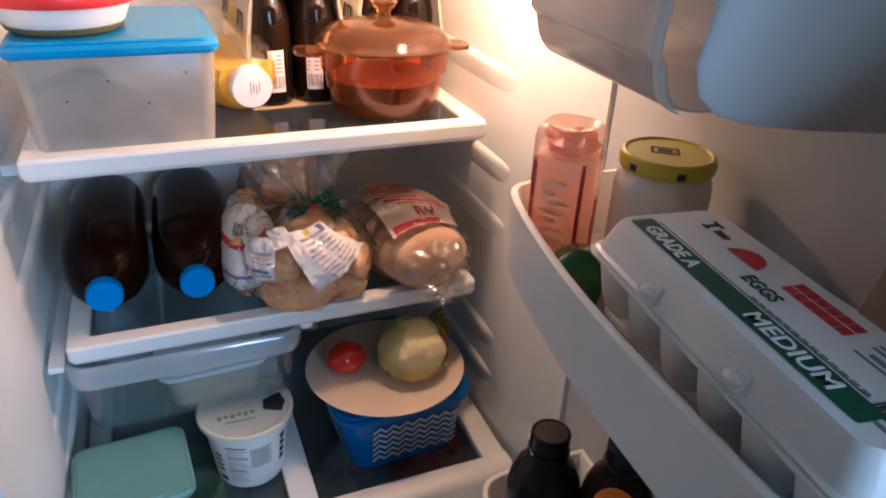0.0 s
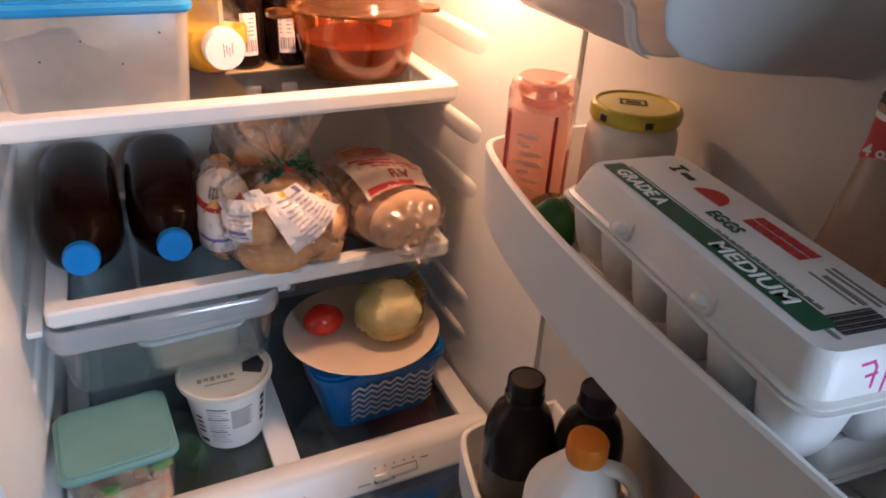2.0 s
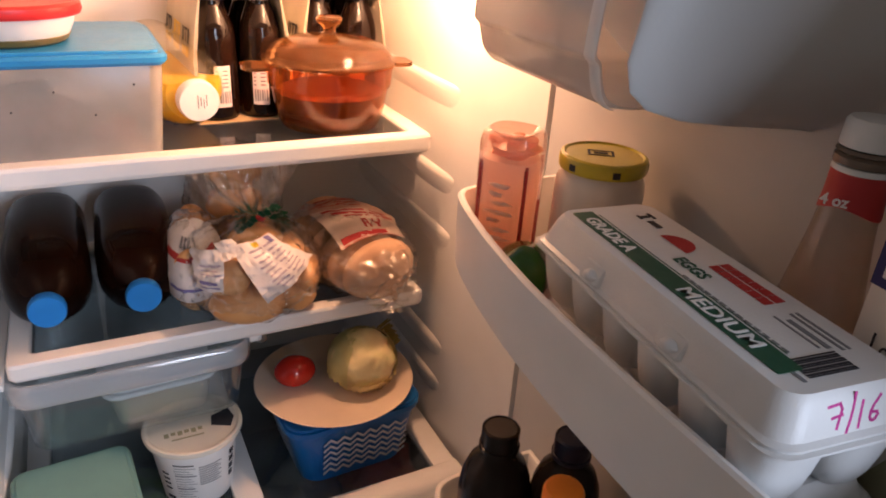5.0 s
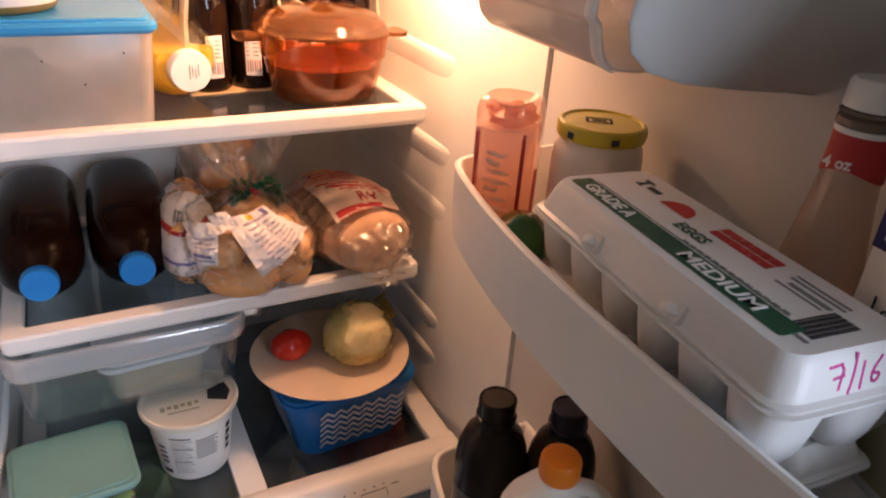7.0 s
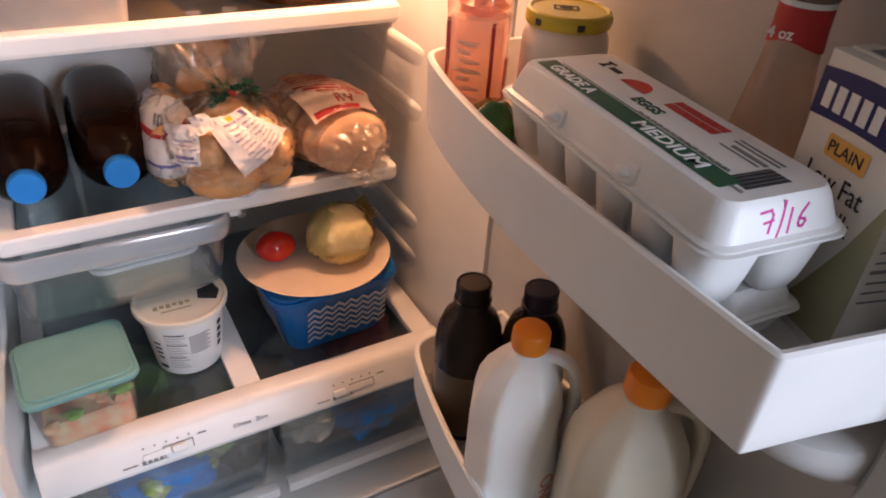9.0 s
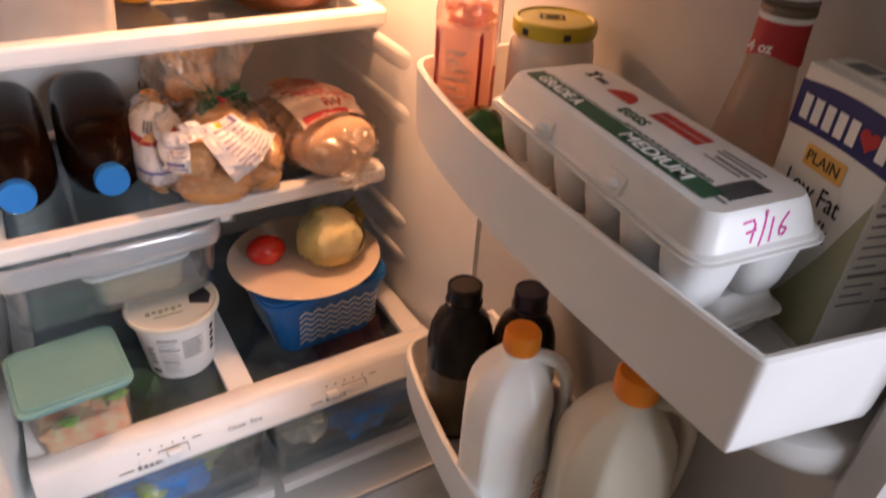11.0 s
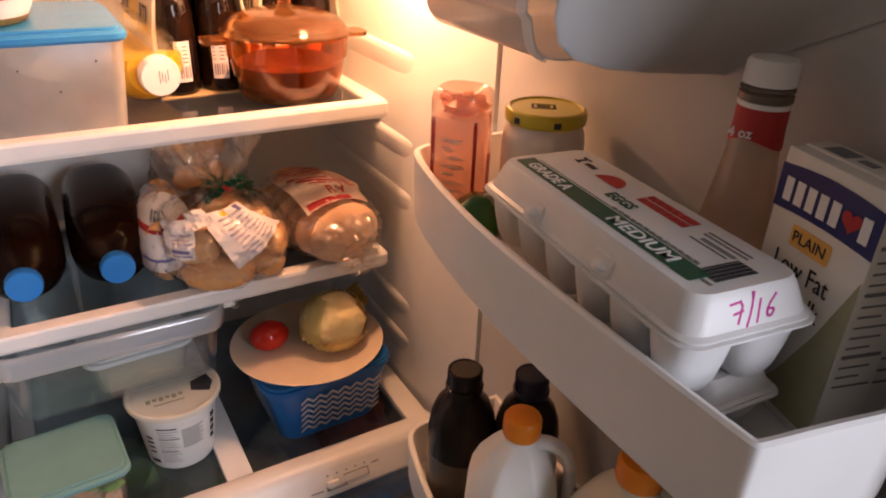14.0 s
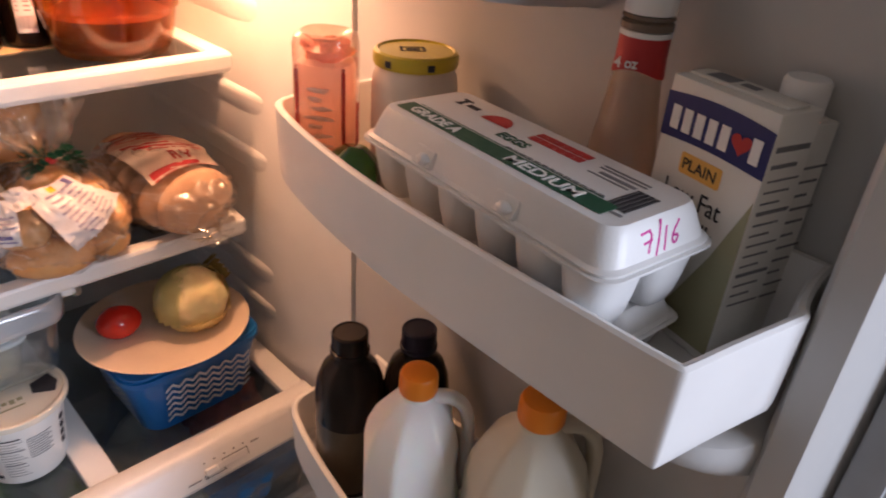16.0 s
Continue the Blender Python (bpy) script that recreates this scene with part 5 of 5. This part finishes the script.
part("foam", lump(0.029, 0.029, 0.013, 0.5, 4, 2.4, at=(0, 0, 0.158)), mat("orange_foam", (0.90, 0.34, 0.17), 0.35, spread=(0.94, 0.60, 0.42), scale=40, bump=0.5, translucent=0.4), pk, "orange froth under the base")

jr = thing("mayonnaise_jar", on_door(0.176, 0.062, F1) @ Matrix.Diagonal((0.90, 0.90, 0.95, 1)), "pale glass jar with a yellow metal lid", "jar")
part("jar_body", lathe([(0.042, 0), (0.049, 0.003), (0.0515, 0.010), (0.0515, 0.124), (0.050, 0.134), (0.046, 0.142), (0.044, 0.145), (0.044, 0.150)], 48), JARBODY, jr)
lid = part("lid", lathe([(0.0465, 0.1455), (0.0495, 0.146), (0.0505, 0.149), (0.0505, 0.157), (0.0490, 0.1605), (0.0455, 0.162), (0.043, 0.160), (0.02, 0.160)], 56), JARLID, jr, "yellow metal screw lid")
for a in (-112, -42, -170, 20):
    bm = loft(bmesh.new(), [[Vector((0.0509 * math.cos(radians(a + d)), 0.0509 * math.sin(radians(a + d)), z)) for d in (-5, -2, 0, 2, 5)] for z in (0.1490, 0.1562)], False, False, closed=False)
    part("printed_mark", bm, PRINTDARK, lid)
bars([(-0.015, 0.015, -0.010, -0.007), (-0.015, 0.015, 0.007, 0.010), (-0.015, -0.012, -0.007, 0.007), (0.012, 0.015, -0.007, 0.007), (-0.008, 0.008, -0.003, 0.003)], pose(0, 0.006, 0.1602, 0, 0, -35), PRINTDARK, lid)

gp = thing("green_pepper", on_door(0.186, 0.150, F1), "shiny dark green pepper in a door bin", "pepper")
bm = lump(0.031, 0.031, 0.034, 0.10, 3, 1.8, n=4)
for v in bm.verts:
    a = math.atan2(v.co.y, v.co.x)
    k = 1 + 0.07 * math.cos(4 * a)
    v.co = Vector((v.co.x * k, v.co.y * k, v.co.z + 0.034))
part("pepper_body", bm, PEPPER, gp)


def egg_carton(t, printed):
    """Foam carton: cups below, a chamfered lid with fold tabs above."""
    L, W = 0.292, 0.104
    FL = 0.051
    ring = lambda hx, hy, z, cx, cy: [Vector((cx + hx * math.cos(a) * (abs(math.cos(a)) ** 2.9 + abs(math.sin(a)) ** 2.9) ** (-1 / 2.9), cy + hy * math.sin(a) * (abs(math.cos(a)) ** 2.9 + abs(math.sin(a)) ** 2.9) ** (-1 / 2.9), z)) for a in [2 * math.pi * i / 24 for i in range(24)]]
    for i in range(6):
        for j in (-1, 1):
            cx, cy = (i - 2.5) * (L - 0.006) / 6, j * (W - 0.004) / 4
            part("egg_cup", loft(bmesh.new(), [ring(0.0238 * k, 0.0248 * k, z, cx, cy) for k, z in ((0.30, -0.0025), (0.46, -0.003), (0.62, 0.001), (0.76, 0.010), (0.87, 0.024), (0.95, 0.038), (1.0, FL - 0.001))]), FOAM, t)
    part("tray_web", loft(bmesh.new(), [rrect(L - 0.040, W - 0.040, 0.012, FL - 0.022), rrect(L - 0.016, W - 0.016, 0.014, FL - 0.012), rrect(L - 0.004, W - 0.004, 0.014, FL - 0.002)]), FOAM, t, "moulded foam web between the cups")
    part("rim", loft(bmesh.new(), [rrect(L, W, 0.014, FL - 0.0025), rrect(L + 0.008, W + 0.006, 0.016, FL - 0.0015), rrect(L + 0.008, W + 0.006, 0.016, FL + 0.0005), rrect(L, W, 0.014, FL + 0.001)]), FOAM, t)
    lid = part("lid", loft(bmesh.new(), [rrect(L + 0.002, W + 0.001, 0.016, FL + 0.0012), rrect(L + 0.003, W + 0.002, 0.016, FL + 0.0035), rrect(L - 0.004, W - 0.004, 0.016, FL + 0.0055), rrect(L - 0.016, W - 0.015, 0.016, 0.0745), rrect(L - 0.022, W - 0.020, 0.014, 0.0792), rrect(L - 0.025, W - 0.023, 0.013, 0.0812), rrect(L - 0.031, W - 0.029, 0.012, 0.081)]), FOAM, t, "chamfered foam lid")
    for x in (-0.055, 0.045):
        for s in (-1, 1):
            q = frame_of((x, s * (W / 2 - 0.0030), 0.056), (1, 0, 0), (0, -s * 0.012, 0.026))
            part("fold_tab", slab(0.028, 0.018, 0.007, 0.004), FOAM, lid, m=q @ pose(0, 0.006, -0.002 if s > 0 else -0.003))
            part("catch", lump(0.008, 0.005, 0.006, 0.2, 3, n=2), FOAM, lid, m=q @ pose(0.002, 0.004, -0.002 if s > 0 else 0.003))
    if not printed:
        return t
    top = 0.0812
    # here x runs along the carton, y across it
    part("green_band", slab(0.240, 0.0175, 0.0005, 0.002, top, cx=-0.006, cy=-0.0235), PRINTGREEN, lid, "dark green printed band")
    text_part("writing", "GRADE A", 0.0150, pose(-0.112, -0.0290, top + 0.0009) @ Matrix.Diagonal((1.02, 1, 1, 1)), PRINTWHITE, lid, bold=0.0003)
    text_part("writing", "MEDIUM", 0.0160, pose(0.012, -0.0290, top + 0.0009) @ Matrix.Diagonal((1.28, 1, 1, 1)), PRINTWHITE, lid, bold=0.0002)
    bars([(-0.118, 0.098, -0.0128, -0.0122)], pose(0, 0, top), PRINTGREEN, lid)
    bars([(-0.005 + 0.008 * i, 0.001 + 0.008 * i, -0.0112, -0.0098) for i in range(13)], pose(0, 0, top), PRINTGREY, lid)
    text_part("writing", "EGGS", 0.0140, pose(-0.030, -0.0030, top + 0.0004), PRINTGREEN, lid, bold=0.0003)
    # red round mark and red lines that cannot be read
    bm = bmesh.new()
    bm.faces.new([bm.verts.new(Vector((-0.052 + 0.017 * math.cos(a), 0.012 + 0.016 * math.sin(a), top + 0.0004))) for a in [math.pi * i / 16 for i in range(17)]])
    part("round_mark", bm, PRINTRED, lid, "red half-round mark")
    bars([(-0.012 + 0.0098 * i, -0.0030 + 0.0098 * i, y, y + 0.0075) for i in range(6) for y in (0.0145, 0.0235)], pose(0, 0, top), PRINTRED, lid)
    bars([(0.066, 0.100, 0.014, 0.0175), (0.060, 0.104, 0.0215, 0.0235), (0.060, 0.104, 0.026, 0.028), (0.060, 0.098, 0.0095, 0.011)], pose(0, 0, top), PRINTGREY, lid)
    bars([(-0.108, -0.104, 0.018, 0.028), (-0.112, -0.100, 0.0265, 0.029), (-0.110, -0.102, 0.016, 0.018), (-0.097, -0.082, 0.018, 0.0235)], pose(0, 0, top), PRINTDARK, lid)
    bars([(0.103 + 0.0022 * i, 0.1042 + 0.0022 * i + 0.0005 * (i % 2), -0.018, 0.016) for i in range(9)], pose(0, 0, top), PRINTDARK, lid, "barcode")
    bars([(0.104, 0.124, -0.024, -0.0215)], pose(0, 0, top), PRINTGREY, lid)
    end = frame_of((L / 2 - 0.0030, 0.004, 0.0575), (0, 1, 0), (-0.0060, 0, 0.018))
    bm = bmesh.new()
    for line in (((-0.022, 0.0155), (-0.012, 0.0165), (-0.0165, 0.002)), ((-0.0195, 0.0085), (-0.013, 0.0095)), ((-0.004, 0.0205), (-0.0065, 0.008), (-0.0105, -0.003)), ((0.001, 0.0150), (-0.002, 0.000)), ((0.013, 0.0165), (0.007, 0.0095), (0.0055, 0.003), (0.009, 0.002), (0.012, 0.0065), (0.007, 0.0075))):
        line = chaikin(line, 1)
        for a, b in zip(line, line[1:]):
            d = (b - a).normalized() * 0.0009
            e = Vector((-d.y, d.x))
            loft(bm, [[Vector((p.x, p.y, z)) for p in (a - d - e, b + d - e, b + d + e, a - d + e)] for z in (0.0, 0.0004)])
    tagged(part("handwriting", bm, PEN, lid, m=end @ pose(0, 0.001, 0.0003)), "magenta pen strokes reading 7/16", kind="stuff")
    return t


def carton_pose(x, y, z, deg):
    return pose(x, y, z, 0, 0, deg)


low = thing("egg_carton", carton_pose(-0.078, -0.618, F1 + 0.006, -94.0) @ Matrix.Diagonal((1, 0.72, 0.60, 1)), "plain white foam egg carton lying underneath another", "egg carton", "egg cartons")
egg_carton(low, False)
top = thing("egg_carton", carton_pose(-0.093, -0.625, F1 + 0.0572, -97.0) @ Matrix.Diagonal((1, 1.12, 1, 1)), "white foam egg carton with green print and pen date", "egg carton", "egg cartons")
egg_carton(top, True)

kb = thing("ketchup_bottle", on_door(0.434, 0.050, F1) @ Matrix.Diagonal((0.87, 0.87, 0.965, 1)), "nearly empty glass ketchup bottle with a white cap", "bottle")
part("bottle_wall", lathe([(0.040, 0.0), (0.046, 0.003), (0.048, 0.010), (0.048, 0.052), (0.0465, 0.068), (0.041, 0.092), (0.0345, 0.122), (0.0290, 0.155), (0.0250, 0.180), (0.0228, 0.198), (0.0215, 0.215), (0.0212, 0.236)], 44), KETCHGLASS, kb, "smeared clear glass")
part("ketchup", lathe([(0.038, 0.004), (0.0445, 0.012), (0.0450, 0.056), (0.042, 0.074), (0.035, 0.086), (0.024, 0.080), (0.01, 0.078)], 36), KETCHUP, kb, "red-brown sauce")
bm = bmesh.new()
rings = []
for k, dr in ((0, 0.0012), (1, 0.0012), (2, 0.0012), (3, 0.0012), (4, 0.0010)):
    ring = []
    for i in range(48):
        a = 2 * math.pi * i / 48
        z = (0.203 + 0.004 * math.sin(2 * a + 1.0)) * (1 - k / 4) + 0.2315 * k / 4
        rr = 0.0242 + (0.0215 - 0.0242) * max(0, min(1, (z - 0.186) / 0.03)) + dr
        ring.append(Vector((rr * math.cos(a), rr * math.sin(a), z)))
    rings.append(ring)
nl = part("neck_label", loft(bm, rings, False, False), PRINTRED, kb, "red paper neck label")
part("label_edge", lathe([(0.0222, 0.2315), (0.0230, 0.2317), (0.0228, 0.2358), (0.0220, 0.2360)], 40), PRINTWHITE, nl, "white band over the label")
text_part("writing", "4 oz", 0.0115, frame_of((-0.0215, -0.0125, 0.209), (0.5, -0.85, 0), (0, 0, 1)) @ pose(-0.022, 0, 0.0012), PRINTWHITE, nl, bold=0.0003)
part("neck_ring", lathe([(0.0212, 0.2360), (0.0236, 0.2370), (0.0236, 0.2420), (0.0214, 0.2440), (0.0238, 0.2455), (0.0226, 0.2480)], 40), COLLAR, kb)
part("cap", lathe([(0.0205, 0.2485), (0.0226, 0.2492), (0.0228, 0.252), (0.0222, 0.266), (0.0200, 0.269), (0.01, 0.2695)], 40), CAPWHITE, kb, "white screw cap")


def brick_carton(name, m, label, w, d, h):
    """Local x runs along the broad face towards the door's free edge; y into the carton."""
    t = thing(name, m, label, "drink carton")
    part("carton_body", block(0, w, 0, d, 0, h, bevel=0.0018), CARDWHITE, t, "white coated card")
    part("top_fold", block(0.004, w - 0.004, d / 2 - 0.010, d / 2 + 0.010, h, h + 0.0025, bevel=0.001), CARDWHITE, t)
    return t


soy = brick_carton("soy_drink_carton", on_door(0.472, 0.0610, F1, -106), "white drink carton with a navy band and olive corner", 0.098, 0.042, 0.205)
FACE = frame_of((0, 0, 0.006), (1, 0, 0), (0, 0, 1))
bm = bmesh.new()
rows = []
for v in (0.152, 0.186):
    rows.append([FACE @ Vector((0.0985 * k / 10 - 0.0002, v + 0.004 * math.sin(math.pi * k / 10) * (1 if v > 0.16 else 0.6), 0.0006)) for k in range(11)])
loft(bm, rows, False, False, closed=False)
part("navy_band", bm, PRINTBLUE, soy, "navy blue band")
# the name on the band as plain white shapes with a red heart
for x0 in (0.008, 0.0198, 0.0316, 0.0434, 0.0552, 0.083):
    part("white_shape", block(x0, x0 + 0.008, 0.160, 0.178, 0, 0.0003), PRINTWHITE, soy, m=FACE @ pose(0, 0, 0.0009) @ pose(0, 0, 0))
bm = bmesh.new()
bm.faces.new([bm.verts.new(FACE @ Vector((0.0745 + 0.0088 * 0.0625 * (16 * math.sin(a) ** 3), 0.170 + 0.0088 * 0.0625 * (13 * math.cos(a) - 5 * math.cos(2 * a) - 2 * math.cos(3 * a) - math.cos(4 * a)), 0.0014))) for a in [2 * math.pi * k / 40 for k in range(40)]])
part("red_heart", bm, PRINTRED, soy, "red heart shape")
part("ochre_panel", slab(0.040, 0.0165, 0.0005, 0.002, 0.0002, cx=0.046, cy=0.1385), PRINTOCHRE, soy, "ochre panel", m=FACE)
text_part("writing", "PLAIN", 0.0125, FACE @ pose(0.0285, 0.1345, 0.0010), PRINTDARK, soy)
text_part("writing", "Low Fat", 0.0215, FACE @ pose(0.016, 0.108, 0.0006) @ Matrix.Diagonal((0.82, 1, 1, 1)), PRINTDARK, soy)
text_part("writing", "lk", 0.0215, FACE @ pose(0.060, 0.086, 0.0006) @ Matrix.Diagonal((0.82, 1, 1, 1)), PRINTDARK, soy)
bm = bmesh.new()
bm.faces.new([bm.verts.new(FACE @ Vector((x, y, 0.0005))) for x, y in ((0.030, 0.002), (0.097, 0.002), (0.097, 0.136), (0.075, 0.080), (0.050, 0.03))])
part("olive_corner", bm, PRINTOLIVE, soy, "olive printed corner")
SIDE = frame_of((0.098, 0, 0.006), (0, 1, 0), (0, 0, 1))
bars([(0.004, 0.038, 0.172, 0.176), (0.004, 0.030, 0.160, 0.163)] + [(0.005, 0.037 - 0.006 * (k % 3), 0.150 - 0.0085 * k, 0.1515 - 0.0085 * k) for k in range(13)] + [(0.004, 0.038, 0.126, 0.1275), (0.004, 0.038, 0.074, 0.0765)], SIDE @ pose(0, 0, 0.0002), PRINTGREY, soy)
bars([(0.018, 0.040, -0.008, 0.008), (0.046, 0.060, -0.004, 0.004)], frame_of((0, 0.021, 0.2079), (1, 0, 0), (0, 1, 0)), PRINTGREY, soy, "top_print")

sc = brick_carton("drink_carton", on_door(0.527, 0.0335, F1, -106), "plain white drink carton with a white screw cap", 0.044, 0.036, 0.190)
bars([(0.004, 0.038 - 0.006 * (k % 3), 0.150 - 0.011 * k, 0.1520 - 0.011 * k) for k in range(11)], frame_of((0.044, 0, 0.006), (0, 1, 0), (0, 0, 1)) @ pose(0, 0, 0.0002), PRINTGREY, sc)
part("cap", lathe([(0.014, 0.191), (0.0165, 0.192), (0.0165, 0.214), (0.0145, 0.217), (0.006, 0.2172)], 32), CAPWHITE, sc, "white screw cap", m=pose(0.022, 0.018, 0))

# ---- things in the lower door bin ----


def dark_bottle(m, label, capmat, r, h):
    t = thing("dark_bottle", m, label, "bottle", "dark bottles in the door")
    s = h / 0.24
    part("bottle_wall", lathe([(r * 0.86, 0.0), (r * 0.97, 0.003), (r, 0.010), (r, 0.118 * s), (r * 0.995, 0.150 * s), (r * 0.93, 0.170 * s), (r * 0.78, 0.188 * s), (r * 0.54, 0.199 * s), (r * 0.46, 0.204 * s), (r * 0.46, 0.212 * s)], 44), BLACKPET, t, "black-brown plastic")
    part("fill_line", lathe([(r * 1.003, 0.012), (r * 1.004, 0.014), (r * 1.004, 0.116 * s), (r * 1.003, 0.117 * s)], 44), LIQUID, t, "brown liquid showing through")
    prof = [(r * 0.50, 0.210 * s), (r * 0.545, 0.211 * s), (r * 0.545, 0.216 * s), (r * 0.50, 0.2165 * s), (r * 0.50, 0.238 * s), (r * 0.45, 0.240 * s), (r * 0.42, 0.238 * s), (r * 0.1, 0.238 * s)]
    bm = bmesh.new()
    rings = []
    for rr, z in prof:
        rings.append([Vector(((rr + (0.0006 if i % 2 and 0.2165 * s <= z < 0.239 * s else 0)) * math.cos(2 * math.pi * i / 60), rr * math.sin(2 * math.pi * i / 60), z)) for i in range(60)])
    part("cap", loft(bm, rings), capmat, t, "ribbed dark screw cap")
    return t


dark_bottle(pose(-0.084, -0.391, F2), "black plastic bottle of dark liquid with a ribbed cap", BLACKPET, 0.0455, 0.252)
nb = dark_bottle(pose(-0.010, -0.437, F2), "dark bottle with a navy cap and a yellow label", NAVYCAP, 0.044, 0.250)
part("label", loft(bmesh.new(), [[Vector((0.0446 * math.cos(a), 0.0446 * math.sin(a), z)) for a in [radians(195 + 8 * i) for i in range(9)]] for z in (0.09, 0.150)], False, False, closed=False), CARDYEL, nb, "yellow paper label")


def milk_jug(m, label, H=0.300, r=0.0610, words=True, plastic=MILKPLASTIC):
    t = thing("milk_jug", m, label, "milk jug", "milk jugs in the door")
    bm = bmesh.new()
    rings = []
    for z, k, p in ((0.0, 0.86, 9), (0.004, 0.95, 11), (0.012, 1.0, 13), (0.10, 1.0, 13), (0.178, 1.0, 13), (0.186, 0.985, 12), (0.206, 0.93, 11), (0.228, 0.79, 9), (0.248, 0.58, 5), (0.260, 0.40, 3), (0.266, 0.310, 2), (0.280, 0.300, 2)):
        ring = []
        for i in range(72):
            a = 2 * math.pi * i / 72
            c, s = math.cos(a), math.sin(a)
            cd, sd = math.cos(a - math.pi / 4), math.sin(a - math.pi / 4)
            kk = 1.0 if p < 4 else 1 / max(abs(cd), abs(sd), (abs(cd) + abs(sd)) / 1.34)
            x, y = r * k * c * kk, r * k * s * kk
            if 0.06 < z < 0.245 and c > 0.3:       # hollow beside the handle
                dent = 0.030 * math.exp(-((z - 0.170) / 0.045) ** 2) * max(0, 1 - abs(s) / 0.75)
                x -= dent
            ring.append(Vector((x, y, z * H / 0.30)))
        rings.append(ring)
    part("jug_body", loft(bm, rings), plastic, t, "milky translucent plastic")
    path = [(0.018, 0.262), (0.036, 0.262), (0.052, 0.250), (0.060, 0.225), (0.061, 0.19), (0.061, 0.15), (0.056, 0.118), (0.044, 0.104)]
    path = chaikin([(x, z) for x, z in path], 2)
    rings = []
    for i, q in enumerate(path):
        a, b = path[max(i - 1, 0)], path[min(i + 1, len(path) - 1)]
        d = (b - a).normalized()
        nrm = Vector((-d.y, d.x))
        rings.append([Vector((q.x + nrm.x * 0.0075 * math.cos(w), 0.0100 * math.sin(w), q.y + nrm.y * 0.0075 * math.cos(w))) for w in [2 * math.pi * j / 14 for j in range(14)]])
    part("handle", loft(bmesh.new(), rings), plastic, t)
    prof = [(0.0185, 0.272), (0.0205, 0.2725), (0.0212, 0.276), (0.0208, 0.295), (0.0190, 0.299), (0.015, 0.300), (0.005, 0.3002)]
    rings = []
    for rr, z in prof:
        rings.append([Vector(((rr + (0.0005 if i % 2 and 0.275 < z < 0.297 else 0)) * math.cos(2 * math.pi * i / 72), (rr + (0.0005 if i % 2 and 0.275 < z < 0.297 else 0)) * math.sin(2 * math.pi * i / 72), z)) for i in range(72)])
    part("cap", loft(bmesh.new(), rings), ORANGE, t, "ribbed orange screw cap")
    if words:
        text_part("writing", "ONE", 0.030, pose(0, 0, 0, 0, 0, 45) @ frame_of((-0.010, -r - 0.0004, 0.108), (0, 0, -1), (1, 0, 0)), PRINTORANGE, t)
    else:
        bars([(0.0, 0.05, -0.004, 0.008)], pose(0, 0, 0, 0, 0, 45) @ frame_of((0.0, -r - 0.0003, 0.085), (0, 0, -1), (1, 0, 0)), PRINTORANGE, t)
    return t


milk_jug(pose(-0.097, -0.530, F2, 0, 0, -38) @ Matrix.Diagonal((1, 1, 0.955, 1)), "half gallon milk jug with an orange cap")
milk_jug(pose(-0.046, -0.658, F2, 0, 0, -34) @ Matrix.Diagonal((1.14, 1.14, 1.03, 1)), "nearly empty translucent plastic jug with an orange cap", words=False, plastic=EMPTYJUG)
